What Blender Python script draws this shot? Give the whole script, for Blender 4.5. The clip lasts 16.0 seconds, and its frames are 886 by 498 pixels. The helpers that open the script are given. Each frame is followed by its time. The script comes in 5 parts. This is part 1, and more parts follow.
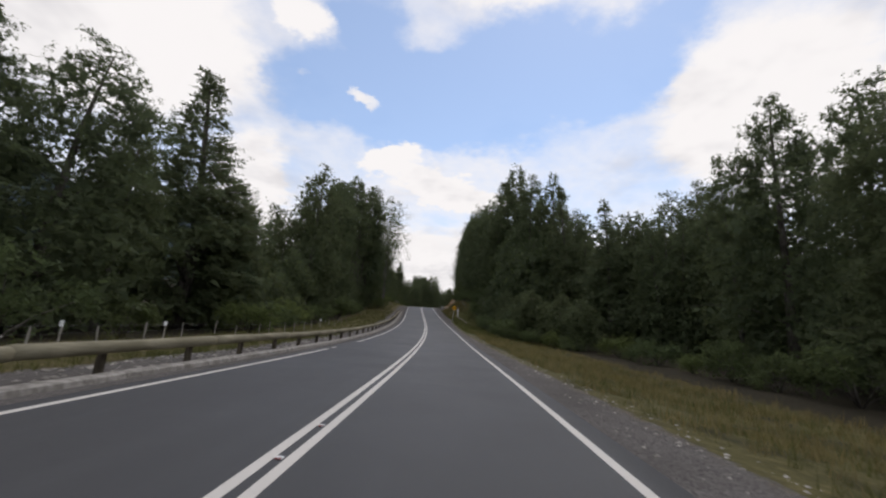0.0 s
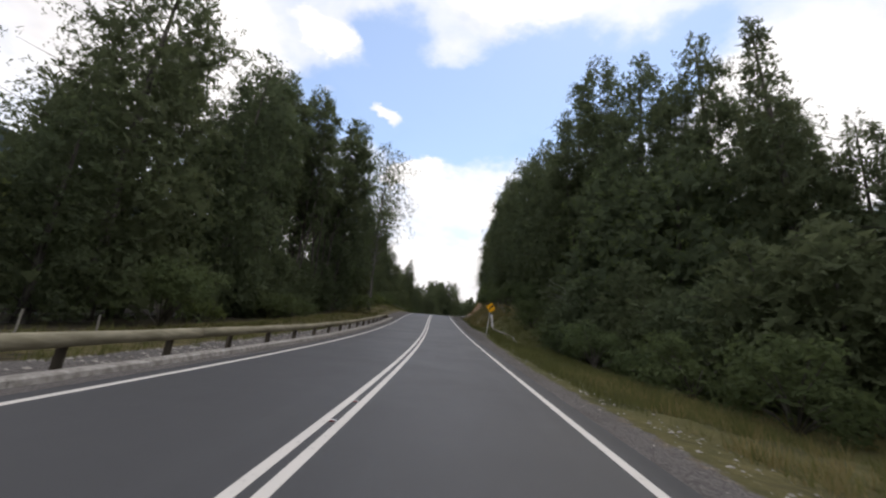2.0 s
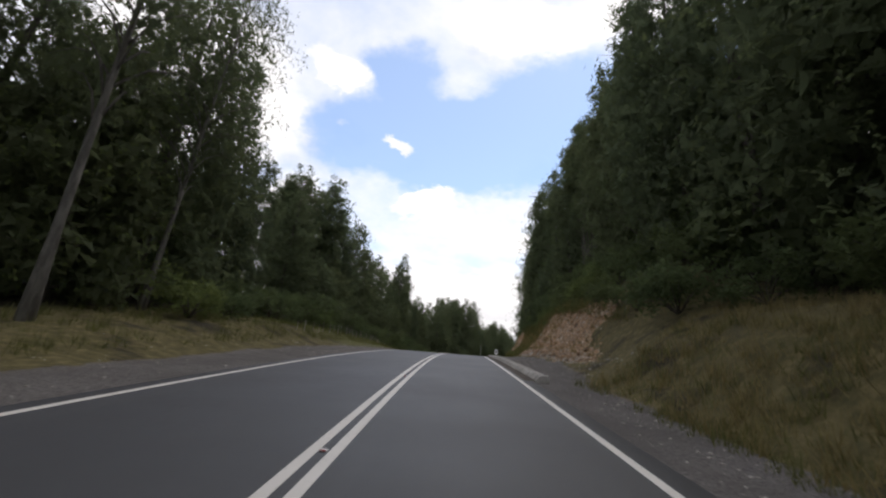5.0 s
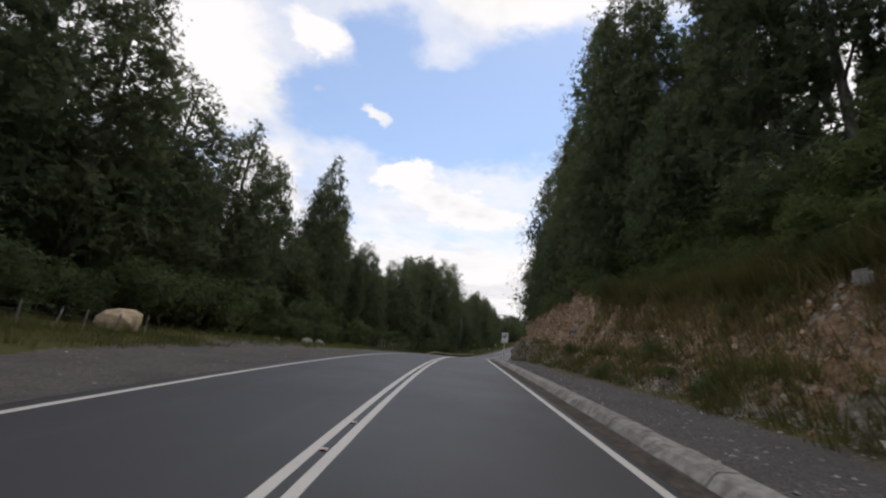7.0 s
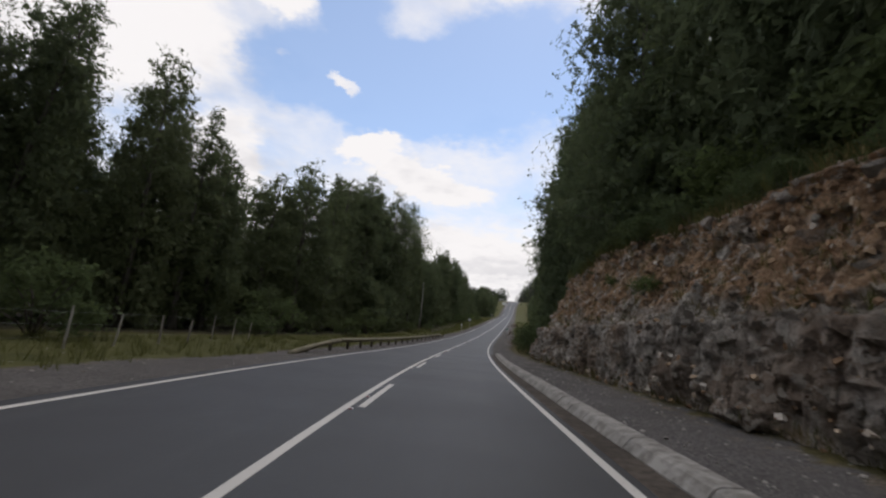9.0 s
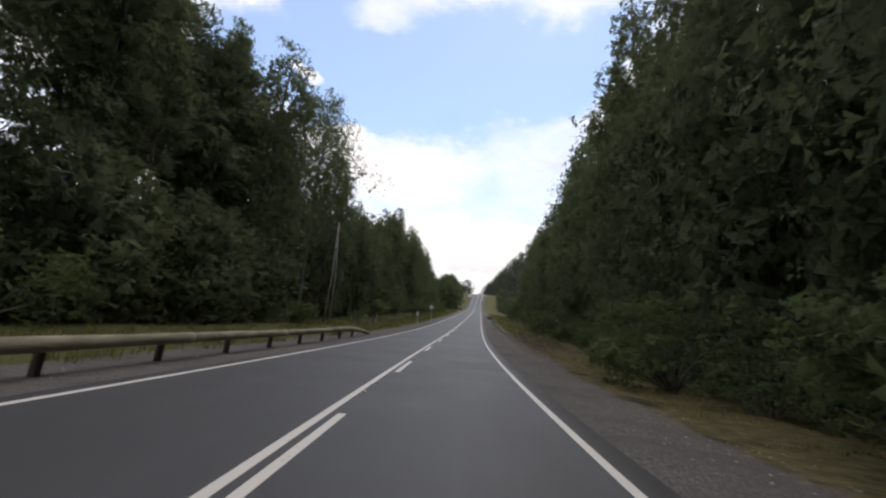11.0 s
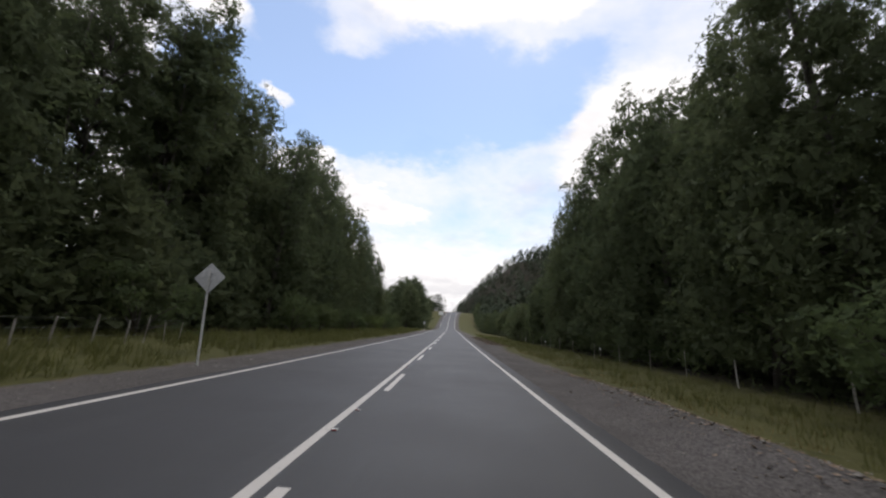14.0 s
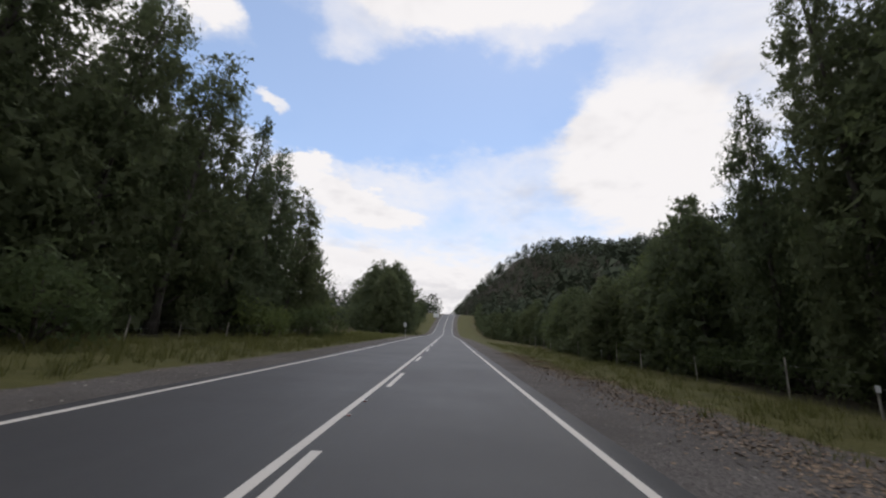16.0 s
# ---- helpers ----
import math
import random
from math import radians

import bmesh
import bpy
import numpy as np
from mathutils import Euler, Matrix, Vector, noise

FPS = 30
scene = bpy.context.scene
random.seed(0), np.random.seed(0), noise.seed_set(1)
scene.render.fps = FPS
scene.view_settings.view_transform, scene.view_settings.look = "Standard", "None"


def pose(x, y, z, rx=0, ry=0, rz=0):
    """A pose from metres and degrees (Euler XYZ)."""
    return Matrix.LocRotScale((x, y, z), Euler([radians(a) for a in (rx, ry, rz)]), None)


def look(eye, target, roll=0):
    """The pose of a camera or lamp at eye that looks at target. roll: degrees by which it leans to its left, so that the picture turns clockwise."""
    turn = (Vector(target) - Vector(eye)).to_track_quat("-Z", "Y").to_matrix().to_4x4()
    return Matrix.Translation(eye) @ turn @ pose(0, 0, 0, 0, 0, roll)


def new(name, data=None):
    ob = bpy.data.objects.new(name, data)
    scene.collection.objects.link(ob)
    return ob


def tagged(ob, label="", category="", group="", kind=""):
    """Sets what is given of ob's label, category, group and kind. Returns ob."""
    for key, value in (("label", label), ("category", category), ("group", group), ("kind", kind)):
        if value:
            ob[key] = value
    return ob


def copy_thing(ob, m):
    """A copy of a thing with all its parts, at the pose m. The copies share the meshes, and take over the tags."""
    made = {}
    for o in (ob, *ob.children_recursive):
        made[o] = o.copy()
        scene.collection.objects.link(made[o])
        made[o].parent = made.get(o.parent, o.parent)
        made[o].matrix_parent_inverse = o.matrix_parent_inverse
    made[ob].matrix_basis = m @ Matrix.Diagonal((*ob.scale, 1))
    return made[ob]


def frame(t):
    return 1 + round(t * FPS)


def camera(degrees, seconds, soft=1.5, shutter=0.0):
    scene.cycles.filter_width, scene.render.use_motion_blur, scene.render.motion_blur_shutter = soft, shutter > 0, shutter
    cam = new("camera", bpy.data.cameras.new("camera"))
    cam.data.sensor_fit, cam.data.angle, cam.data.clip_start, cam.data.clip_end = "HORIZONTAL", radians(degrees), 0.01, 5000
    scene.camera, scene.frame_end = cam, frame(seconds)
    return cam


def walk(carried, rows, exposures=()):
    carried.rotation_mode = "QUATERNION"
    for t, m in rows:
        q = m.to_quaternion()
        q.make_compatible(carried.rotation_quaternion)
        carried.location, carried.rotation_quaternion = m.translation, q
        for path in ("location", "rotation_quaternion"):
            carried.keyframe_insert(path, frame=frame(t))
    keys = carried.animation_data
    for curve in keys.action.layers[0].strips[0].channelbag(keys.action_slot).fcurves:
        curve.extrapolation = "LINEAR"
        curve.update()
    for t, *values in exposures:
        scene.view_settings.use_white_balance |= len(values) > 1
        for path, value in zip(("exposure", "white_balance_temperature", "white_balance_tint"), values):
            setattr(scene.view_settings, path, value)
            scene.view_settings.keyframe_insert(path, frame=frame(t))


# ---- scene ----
cam = camera(91.78, 16.0, soft=2.2, shutter=0.06)

# seconds, place and turn of the camera on its way along the road
PATH = [
    (0, 1.613, 0.000, 1.394, 104.644, -3.632, 0.923),
    (0.5, 1.489, 11.158, 2.271, 104.831, -4.905, 1.340),
    (1, 1.212, 22.312, 3.169, 104.966, -4.787, 2.093),
    (1.5, 0.834, 33.461, 4.176, 105.510, -4.976, 2.649),
    (2, 0.328, 44.606, 5.334, 106.293, -4.903, 3.376),
    (2.5, -0.389, 55.740, 6.617, 106.846, -5.212, 3.910),
    (3, -1.190, 66.866, 8.017, 107.657, -5.164, 4.466),
    (3.5, -2.037, 77.987, 9.552, 108.363, -4.873, 5.057),
    (4, -3.048, 89.089, 11.228, 109.295, -4.779, 5.386),
    (4.5, -4.114, 100.179, 13.034, 109.862, -4.751, 5.441),
    (5, -5.166, 111.262, 14.887, 109.892, -4.780, 5.144),
    (5.5, -6.132, 122.345, 16.692, 109.457, -4.896, 4.496),
    (6, -6.945, 133.434, 18.361, 108.628, -5.204, 3.491),
    (6.5, -7.460, 144.541, 19.847, 107.667, -5.469, 2.473),
    (7, -7.775, 155.654, 21.152, 106.734, -5.300, 1.730),
    (7.5, -7.873, 166.767, 22.278, 105.921, -5.280, 0.750),
    (8, -7.750, 177.876, 23.227, 105.107, -5.842, -0.735),
    (8.5, -7.324, 188.977, 24.024, 104.480, -5.571, -1.691),
    (9, -6.754, 200.067, 24.698, 103.811, -5.097, -2.798),
    (9.2, -6.432, 204.496, 24.935, 103.589, -5.272, -3.195),
    (9.5, -5.920, 211.134, 25.252, 103.086, -5.027, -4.058),
    (10, -4.845, 222.181, 25.722, 102.850, -4.931, -5.431),
    (10.5, -3.522, 233.206, 26.220, 103.224, -4.875, -6.664),
    (11, -1.978, 244.204, 26.817, 103.716, -4.817, -7.812),
    (11.5, -0.222, 255.172, 27.521, 104.116, -4.716, -8.846),
    (12, 1.703, 266.114, 28.329, 104.865, -4.771, -10.258),
    (12.5, 3.799, 277.031, 29.230, 105.353, -4.720, -10.846),
    (13, 5.983, 287.940, 30.235, 105.787, -4.983, -11.357),
    (13.5, 8.191, 298.852, 31.347, 106.521, -4.633, -11.561),
    (14, 10.482, 309.749, 32.536, 106.906, -3.826, -11.608),
    (14.5, 12.801, 320.642, 33.771, 107.313, -3.571, -11.563),
    (15, 15.153, 331.529, 35.035, 107.547, -3.253, -11.783),
    (15.5, 17.556, 342.405, 36.315, 107.443, -3.366, -11.910),
    (16, 20.005, 353.271, 37.599, 107.544, -3.320, -11.923),
]
# the clip's camera opens up under the trees
EXPOSURE = [(0, 0.22, 6700, 10), (1.5, 0.44, 6730, 10), (3, 0.66, 6660, 10), (6, 0.42, 6640, 10), (9, 0.22, 6660, 10), (12, 0.66, 6730, 10), (13.5, 0.51, 6700, 10), (15, 0.25, 6640, 10), (16, 0.2, 6640, 10)]
walk(cam, [(t, pose(*p)) for t, *p in PATH], EXPOSURE)

# the road's line: curvature and change of grade at knots every 20 m from station -10
BEND = np.array([0.001092, 0.001138, 0.000990, 0.001185, 0.001085, 0.000448, -0.000635, -0.001631, -0.001490, -0.001955, -0.001786, -0.002389, -0.001844, -0.001705, -0.001405, -0.000496, -0.000119, -0.000054, 0.000000, -0.000005, 0.000051, 0.000071, 0.000038, 0.000034, 0.000027, 0.000008, -0.000058, -0.000088, -0.000198, -0.000497, -0.000849, -0.001090, -0.001149, 0.001400, 0.001400, 0.001400, 0.001400, 0.001400, 0.001400, 0.000000, 0.000000, 0.000000, 0.000000, 0.000000, 0.000000, 0.000000])
SAG = np.array([0.000213, -0.000067, 0.001370, 0.000873, 0.001109, 0.001190, -0.000248, -0.001518, -0.001433, -0.001462, -0.000942, -0.000992, 0.000799, 0.000893, 0.000722, 0.000949, 0.000383, 0.000179, -0.000024, 0.000202, 0.000167, -0.000071, -0.000217, -0.000236, 0.000087, 0.000737, 0.001254, 0.001396, 0.001300, 0.001107, 0.000909, 0.000000, -0.002200, -0.002200, -0.002200, -0.002200, -0.002200, 0.000000, 0.000000, 0.000000, 0.000000, 0.000000, 0.000000, 0.000000, 0.000000, 0.000000])
GRADE_START = 0.07866
STATION = np.arange(-10.0, 900.0)
_k = np.interp(STATION, np.arange(-10, 910, 20.0), BEND)
_g = np.interp(STATION, np.arange(-10, 910, 20.0), SAG)
HEADING = np.cumsum(_k) - np.cumsum(_k)[10]
SLOPE = np.cumsum(_g) - np.cumsum(_g)[10] + GRADE_START
LINE = np.stack([np.cumsum(-np.sin(HEADING)), np.cumsum(np.cos(HEADING)), np.cumsum(SLOPE)], 1)
LINE -= LINE[10]
# straight on before the first and after the last station
_back = np.arange(-400.0, -10.0, 10)
_fore = np.arange(910.0, 2600.0, 10)
_hb, _hf = HEADING[0], HEADING[-1]
S_ALL = np.concatenate([_back, STATION, _fore])
H_ALL = np.concatenate([np.full(len(_back), _hb), HEADING, np.full(len(_fore), _hf)])
P_ALL = np.concatenate([
    LINE[0] + (_back + 10)[:, None] * np.array([-math.sin(_hb), math.cos(_hb), 0.0]),
    LINE,
    LINE[-1] + (_fore - 899)[:, None] * np.array([-math.sin(_hf), math.cos(_hf), 0.0])])


def smooth(x, a, b):
    u = np.clip((np.asarray(x, float) - a) / (b - a), 0, 1)
    return u * u * (3 - 2 * u)


def on_road(s, d, z=0.0):
    """World places at station s, d metres right of the centre line, z above the road's level."""
    s, d, z = np.broadcast_arrays(np.asarray(s, float), np.asarray(d, float), np.asarray(z, float))
    p = np.stack([np.interp(s, S_ALL, P_ALL[:, k]) for k in range(3)], -1)
    h = np.interp(s, S_ALL, H_ALL)
    near = np.clip(d, -45, 45)
    p[..., 0] += np.cos(h) * near + (d - near)
    p[..., 1] += np.sin(h) * near
    p[..., 2] += z
    return p


def heading(s):
    return float(np.interp(s, S_ALL, H_ALL))


def _hash(i, j, k):
    n = (i * 374761393 + j * 668265263 + k * 2147483647) & 0xFFFFFFFF
    n = ((n ^ (n >> 13)) * 1274126177) & 0xFFFFFFFF
    return ((n ^ (n >> 16)) & 0xFFFF) / 65535.0


def lumps(p, size, octaves=3):
    """Smooth value noise in -1..1 at the places p (n x 3)."""
    p = np.asarray(p, float) / size + 1000.0
    total, amp, norm = np.zeros(p.shape[:-1]), 1.0, 0.0
    for _ in range(octaves):
        i = np.floor(p).astype(np.int64)
        f = p - i
        f = f * f * (3 - 2 * f)
        v = np.zeros(p.shape[:-1])
        for a in (0, 1):
            for b in (0, 1):
                for c in (0, 1):
                    w = (f[..., 0] if a else 1 - f[..., 0]) * (f[..., 1] if b else 1 - f[..., 1]) * (f[..., 2] if c else 1 - f[..., 2])
                    v += w * _hash(i[..., 0] + a, i[..., 1] + b, i[..., 2] + c)
        total += amp * (2 * v - 1)
        norm += amp
        amp *= 0.5
        p = p * 2.03 + 17.0
    return total / norm


def table(x, pairs):
    return np.interp(x, [a for a, _ in pairs], [b for _, b in pairs])


def terrain(s, d):
    """Height of the ground over the road's level."""
    s, d = np.broadcast_arrays(np.asarray(s, float), np.asarray(d, float))
    e = np.abs(d)
    # right of the road: a falling verge, a grassy bank, the rock cutting, level woodland
    ra = table(e, [(3.9, -.05), (4.2, -.05), (5.2, -.12), (7, -.35), (10, -.7), (13, -.9), (60, -1)])
    rb = table(e, [(3.9, -.05), (4.2, -.05), (5.2, -.12), (6.4, -.15), (7.6, .45), (9, 1.9), (11, 2.9), (14, 3.5), (20, 4.5), (60, 8)])
    rc = table(e, [(3.9, -.05), (4.4, -.03), (4.9, .1), (6.6, .12), (7.6, .3), (8.6, .3), (10.2, 2.5), (12, 4.8), (13.6, 6.4), (16, 8), (30, 12), (60, 18)])
    rh = table(e, [(3.9, -.05), (4.4, -.03), (4.9, .1), (6.4, .12), (7.2, .2), (8.4, .4), (9.4, 2.6), (11, 5), (13, 7), (16, 9), (30, 13), (60, 18)])
    rc = rc + (rh - rc) * smooth(s, 178, 206)
    rd = table(e, [(3.9, -.05), (4.2, -.05), (6, -.08), (8, -.18), (12, -.35), (20, -.3), (60, 0)])
    b, c, f = smooth(s, 78, 112), smooth(s, 124, 140), smooth(s, 234, 250)
    right = (ra * (1 - b) + rb * b) * (1 - c) + rc * c * (1 - f) + rd * f
    # the wooded hill beyond: its brow draws nearer to the road with distance
    brow = table(s, [(330, 120), (585, 105), (650, 78), (740, 59), (1100, 42)])
    hill = (44 + 16 * smooth(s, 580, 740)) * smooth(e, 18, brow) + .06 * np.maximum(0, e - brow)
    right = right + hill * smooth(s, 350, 480) * (1 - smooth(s, 1200, 1600))
    # left: guard rail on a falling verge, a bank that shrinks, level verge
    la = table(e, [(4.2, -.05), (4.5, -.05), (5.3, -.08), (7, -.15), (9, -.3), (11, -.15), (14, -.3), (25, -.5), (60, -1.5)])
    lb = table(e, [(4.2, -.05), (4.5, -.04), (7.2, .1), (8, .35), (9.5, 1.1), (12, 1.4), (20, 2.2), (60, 4)])
    ld = table(e, [(4.2, -.05), (4.5, -.05), (6, -.06), (8, -.05), (10, .08), (20, .2), (60, .4)])
    b, c = smooth(s, 106, 140), smooth(s, 142, 195)
    left = (la * (1 - b) + lb * b) * (1 - c) + ld * c
    z = np.where(d > 0, right, left)
    rough = smooth(e, 4.8, 7.5)
    q = np.stack([s, d, 0 * s], -1)
    z = z + rough * (.1 * lumps(q, 2.3, 3) + .25 * smooth(e, 12, 30) * lumps(q, 14, 2))
    z = z - .3 * np.exp(-((s - 171) / 5) ** 2 - ((d + 11) / 2.2) ** 2)
    z = z + .42 * np.exp(-((s - 84) / 8) ** 2 - ((d - 6.1) / 1.1) ** 2)
    # a low berm along the right shoulder, and rubble heaps at the wood's edge
    z = z + .24 * smooth(s, 288, 300) * (1 - smooth(s, 322, 336)) * np.exp(-((d - 5.75) / .62) ** 2)
    z = z + 1.0 * np.exp(-((s - 294) / 4.0) ** 2 - ((d - 8.6) / 1.0) ** 2) + 1.0 * np.exp(-((s - 287.5) / 2.6) ** 2 - ((d - 9.5) / 1.0) ** 2)
    return np.where(e < 3.9, -.05, z)


def ground_at(s, d):
    """The world place on the ground."""
    return on_road(s, d, terrain(s, d))


# ---- daylight: a bright broken cloud cover with the sun behind it, ahead to the right ----
SUN_AZ, SUN_EL = radians(22.0), radians(58.0)
world = bpy.data.worlds.new("sky")
scene.world = world
world.use_nodes = True


class Nodes:
    """Short hand for building a node tree."""

    def __init__(self, tree):
        self.tree = tree
        tree.nodes.clear()

    def add(self, kind, **values):
        node = self.tree.nodes.new(kind)
        for key, value in values.items():
            if key in node.inputs:
                self.set(node.inputs[key], value)
        return node

    def set(self, socket, value):
        if isinstance(value, bpy.types.NodeSocket):
            self.tree.links.new(value, socket)
        elif isinstance(value, bpy.types.Node):
            self.tree.links.new(value.outputs[0], socket)
        else:
            socket.default_value = value

    def math(self, op, a, b=0.0, c=0.0, clamp=False):
        node = self.tree.nodes.new("ShaderNodeMath")
        node.operation, node.use_clamp = op, clamp
        for socket, value in zip(node.inputs, (a, b, c)):
            self.set(socket, value)
        return node.outputs[0]

    def vec(self, op, a, b=(0, 0, 0)):
        node = self.tree.nodes.new("ShaderNodeVectorMath")
        node.operation = op
        self.set(node.inputs[0], a)
        self.set(node.inputs[1], b)
        return node.outputs[0]

    def noise(self, vector, scale, detail=3.0, rough=0.55, distortion=0.0):
        node = self.add("ShaderNodeTexNoise", Scale=scale, Detail=detail, Roughness=rough, Distortion=distortion)
        if vector is not None:
            self.set(node.inputs["Vector"], vector)
        return node

    def ramp(self, factor, stops):
        node = self.tree.nodes.new("ShaderNodeValToRGB")
        self.set(node.inputs[0], factor)
        ramp = node.color_ramp
        while len(ramp.elements) < len(stops):
            ramp.elements.new(0.5)
        for element, (at, colour) in zip(ramp.elements, stops):
            element.position = at
            element.color = (*colour, 1) if len(colour) == 3 else colour
        return node.outputs[0]

    def mix(self, factor, a, b, blend="MIX"):
        node = self.tree.nodes.new("ShaderNodeMix")
        node.data_type, node.blend_type = "RGBA", blend
        self.set(node.inputs[0], factor)
        for socket, value in ((node.inputs[6], a), (node.inputs[7], b)):
            self.set(socket, (*value, 1) if isinstance(value, tuple) and len(value) == 3 else value)
        return node.outputs[2]

    def step(self, value, a, b):
        node = self.tree.nodes.new("ShaderNodeMapRange")
        node.interpolation_type = "SMOOTHSTEP"
        for k, v in zip(range(5), (value, a, b, 0.0, 1.0)):
            self.set(node.inputs[k], v)
        return node.outputs[0]


def make_sky():
    n = Nodes(world.node_tree)
    sky = n.add("ShaderNodeTexSky")
    sky.sky_type, sky.sun_disc = "NISHITA", False
    sky.sun_elevation, sky.sun_rotation = SUN_EL, SUN_AZ
    sky.air_density, sky.dust_density, sky.ozone_density = 1.0, 0.1, 1.2
    way = n.add("ShaderNodeTexCoord").outputs["Generated"]
    xyz = n.add("ShaderNodeSeparateXYZ", Vector=way)
    x, y, z = xyz.outputs
    # clouds lie on a flat layer: noise over the layer, drawn out towards the horizon
    lift = n.math("ADD", n.math("MAXIMUM", z, 0.0), 0.16)
    layer = n.add("ShaderNodeCombineXYZ", X=n.math("DIVIDE", x, lift), Y=n.math("DIVIDE", y, lift), Z=0.0)
    broad = n.noise(layer.outputs[0], 1.1, 6.0, 0.6, 0.3).outputs[0]
    fine = n.noise(layer.outputs[0], 4.5, 6.0, 0.62, 0.4).outputs[0]
    wisp = n.noise(layer.outputs[0], 2.2, 4.0, 0.6)
    # bearing to the left of the road and height, both in degrees, with frayed edges
    fray = n.add("ShaderNodeSeparateXYZ", Vector=n.vec("SUBTRACT", n.noise(layer.outputs[0], 3.2, 5.0, 0.65).outputs["Color"], (0.5, 0.5, 0.5)))
    torn = n.add("ShaderNodeSeparateXYZ", Vector=n.vec("SUBTRACT", n.noise(layer.outputs[0], 11.0, 5.0, 0.62).outputs["Color"], (0.5, 0.5, 0.5)))
    az = n.math("MULTIPLY_ADD", n.math("ARCTAN2", n.math("MULTIPLY", x, -1.0), y), 57.2958, n.math("MULTIPLY_ADD", fray.outputs[0], 9.0, n.math("MULTIPLY", torn.outputs[0], 5.0)))
    el = n.math("MULTIPLY_ADD", n.math("ARCSINE", z), 57.2958, n.math("MULTIPLY_ADD", fray.outputs[1], 5.0, n.math("MULTIPLY", torn.outputs[1], 3.4)))

    def patch(a, e, wide, high, lean=0.0):
        u = n.math("DIVIDE", n.math("SUBTRACT", az, a), wide)
        v = n.math("DIVIDE", n.math("SUBTRACT", n.math("SUBTRACT", el, e), n.math("MULTIPLY", n.math("SUBTRACT", az, a), lean)), high)
        r = n.math("SQRT", n.math("ADD", n.math("MULTIPLY", u, u), n.math("MULTIPLY", v, v)))
        return n.math("SUBTRACT", 1.0, n.step(r, 0.35, 1.0))

    cover = n.math("MULTIPLY_ADD", broad, 0.9, 0.17)
    cover = n.math("MULTIPLY_ADD", n.math("SUBTRACT", fine, 0.5), 0.30, cover)
    for a, e, wide, high, lean, depth in ((3, 33.5, 25, 8, 0, -.75), (-21, 35, 13, 5.5, 0, -.45), (24, 33, 8, 6, 0, -.3), (-28, 40, 9, 4, 0, -.3), (16, 41, 9, 5, 0, -.3),
                                          (15.2, 33, 4.0, 1.5, .12, .72), (25.5, 40, 6.5, 2.4, .1, .42), (24, 34, 2.2, 1.0, 0, .22),
                                          (10, 26, 5, 2.2, -.3, .6), (2, 22.5, 10, 2.8, .25, .6), (-5, 47, 18, 3.4, 0, .35), (-24, 47.5, 12, 3, 0, .35), (-10, 39, 18, 6, 0, -.5),
                                          (43, 32, 15, 12, 0, .5), (-38, 28, 14, 12, 0, .6), (0, 8, 60, 11, 0, .5), (28, 20, 6, 8, 0, .35)):
        cover = n.math("MULTIPLY_ADD", patch(a, e, wide, high, lean), depth, cover)
    mask = n.math("MULTIPLY_ADD", n.step(cover, 0.30, 0.84), 0.88, 0.12)
    # the clouds' undersides, greyer in streaks near the horizon
    streak = n.noise(n.add("ShaderNodeCombineXYZ", X=n.math("MULTIPLY", az, 0.05), Y=n.math("MULTIPLY", el, 0.28), Z=2.0).outputs[0], 1.0, 4.0, 0.55).outputs[0]
    low = n.math("SUBTRACT", 1.0, n.step(z, 0.12, 0.30))
    grey = n.math("MULTIPLY", n.step(streak, 0.42, 0.66), low)
    grey = n.math("MAXIMUM", n.math("MULTIPLY", grey, 0.62), n.math("MULTIPLY", n.step(wisp.outputs[0], 0.5, 0.72), 0.42))
    tone = n.mix(grey, (0.98, 0.965, 0.99), (0.50, 0.50, 0.56))
    blue = n.add("ShaderNodeBackground", Color=sky.outputs[0], Strength=0.15)
    cloud = n.add("ShaderNodeBackground", Color=tone, Strength=0.82)
    both = n.add("ShaderNodeMixShader")
    n.set(both.inputs[0], mask)
    n.set(both.inputs[1], blue)
    n.set(both.inputs[2], cloud)
    n.set(n.add("ShaderNodeOutputWorld").inputs[0], both)


make_sky()
sun = new("sun", bpy.data.lights.new("sun", "SUN"))
sun.data.energy, sun.data.angle, sun.data.color = 0.6, radians(30), (1.0, 0.92, 0.80)
sun.matrix_world = look((math.sin(SUN_AZ) * math.cos(SUN_EL) * 200, math.cos(SUN_AZ) * math.cos(SUN_EL) * 200, math.sin(SUN_EL) * 200), (0, 0, 0))

# ---- materials ----
def material(name, build, rough=0.8, metal=0.0, spec=0.35):
    mat = bpy.data.materials.new(name)
    mat.use_nodes = True
    n = Nodes(mat.node_tree)
    bsdf = n.add("ShaderNodeBsdfPrincipled", Roughness=rough, Metallic=metal)
    bsdf.inputs["Specular IOR Level"].default_value = spec
    place = n.add("ShaderNodeNewGeometry").outputs["Position"]
    surface = build(n, bsdf, place)
    n.set(n.add("ShaderNodeOutputMaterial").inputs[0], surface or bsdf)
    return mat


def relief(n, bsdf, height, strength, distance=0.02):
    bump = n.add("ShaderNodeBump", Strength=strength, Distance=distance)
    n.set(bump.inputs["Height"], height)
    n.set(bsdf.inputs["Normal"], bump)


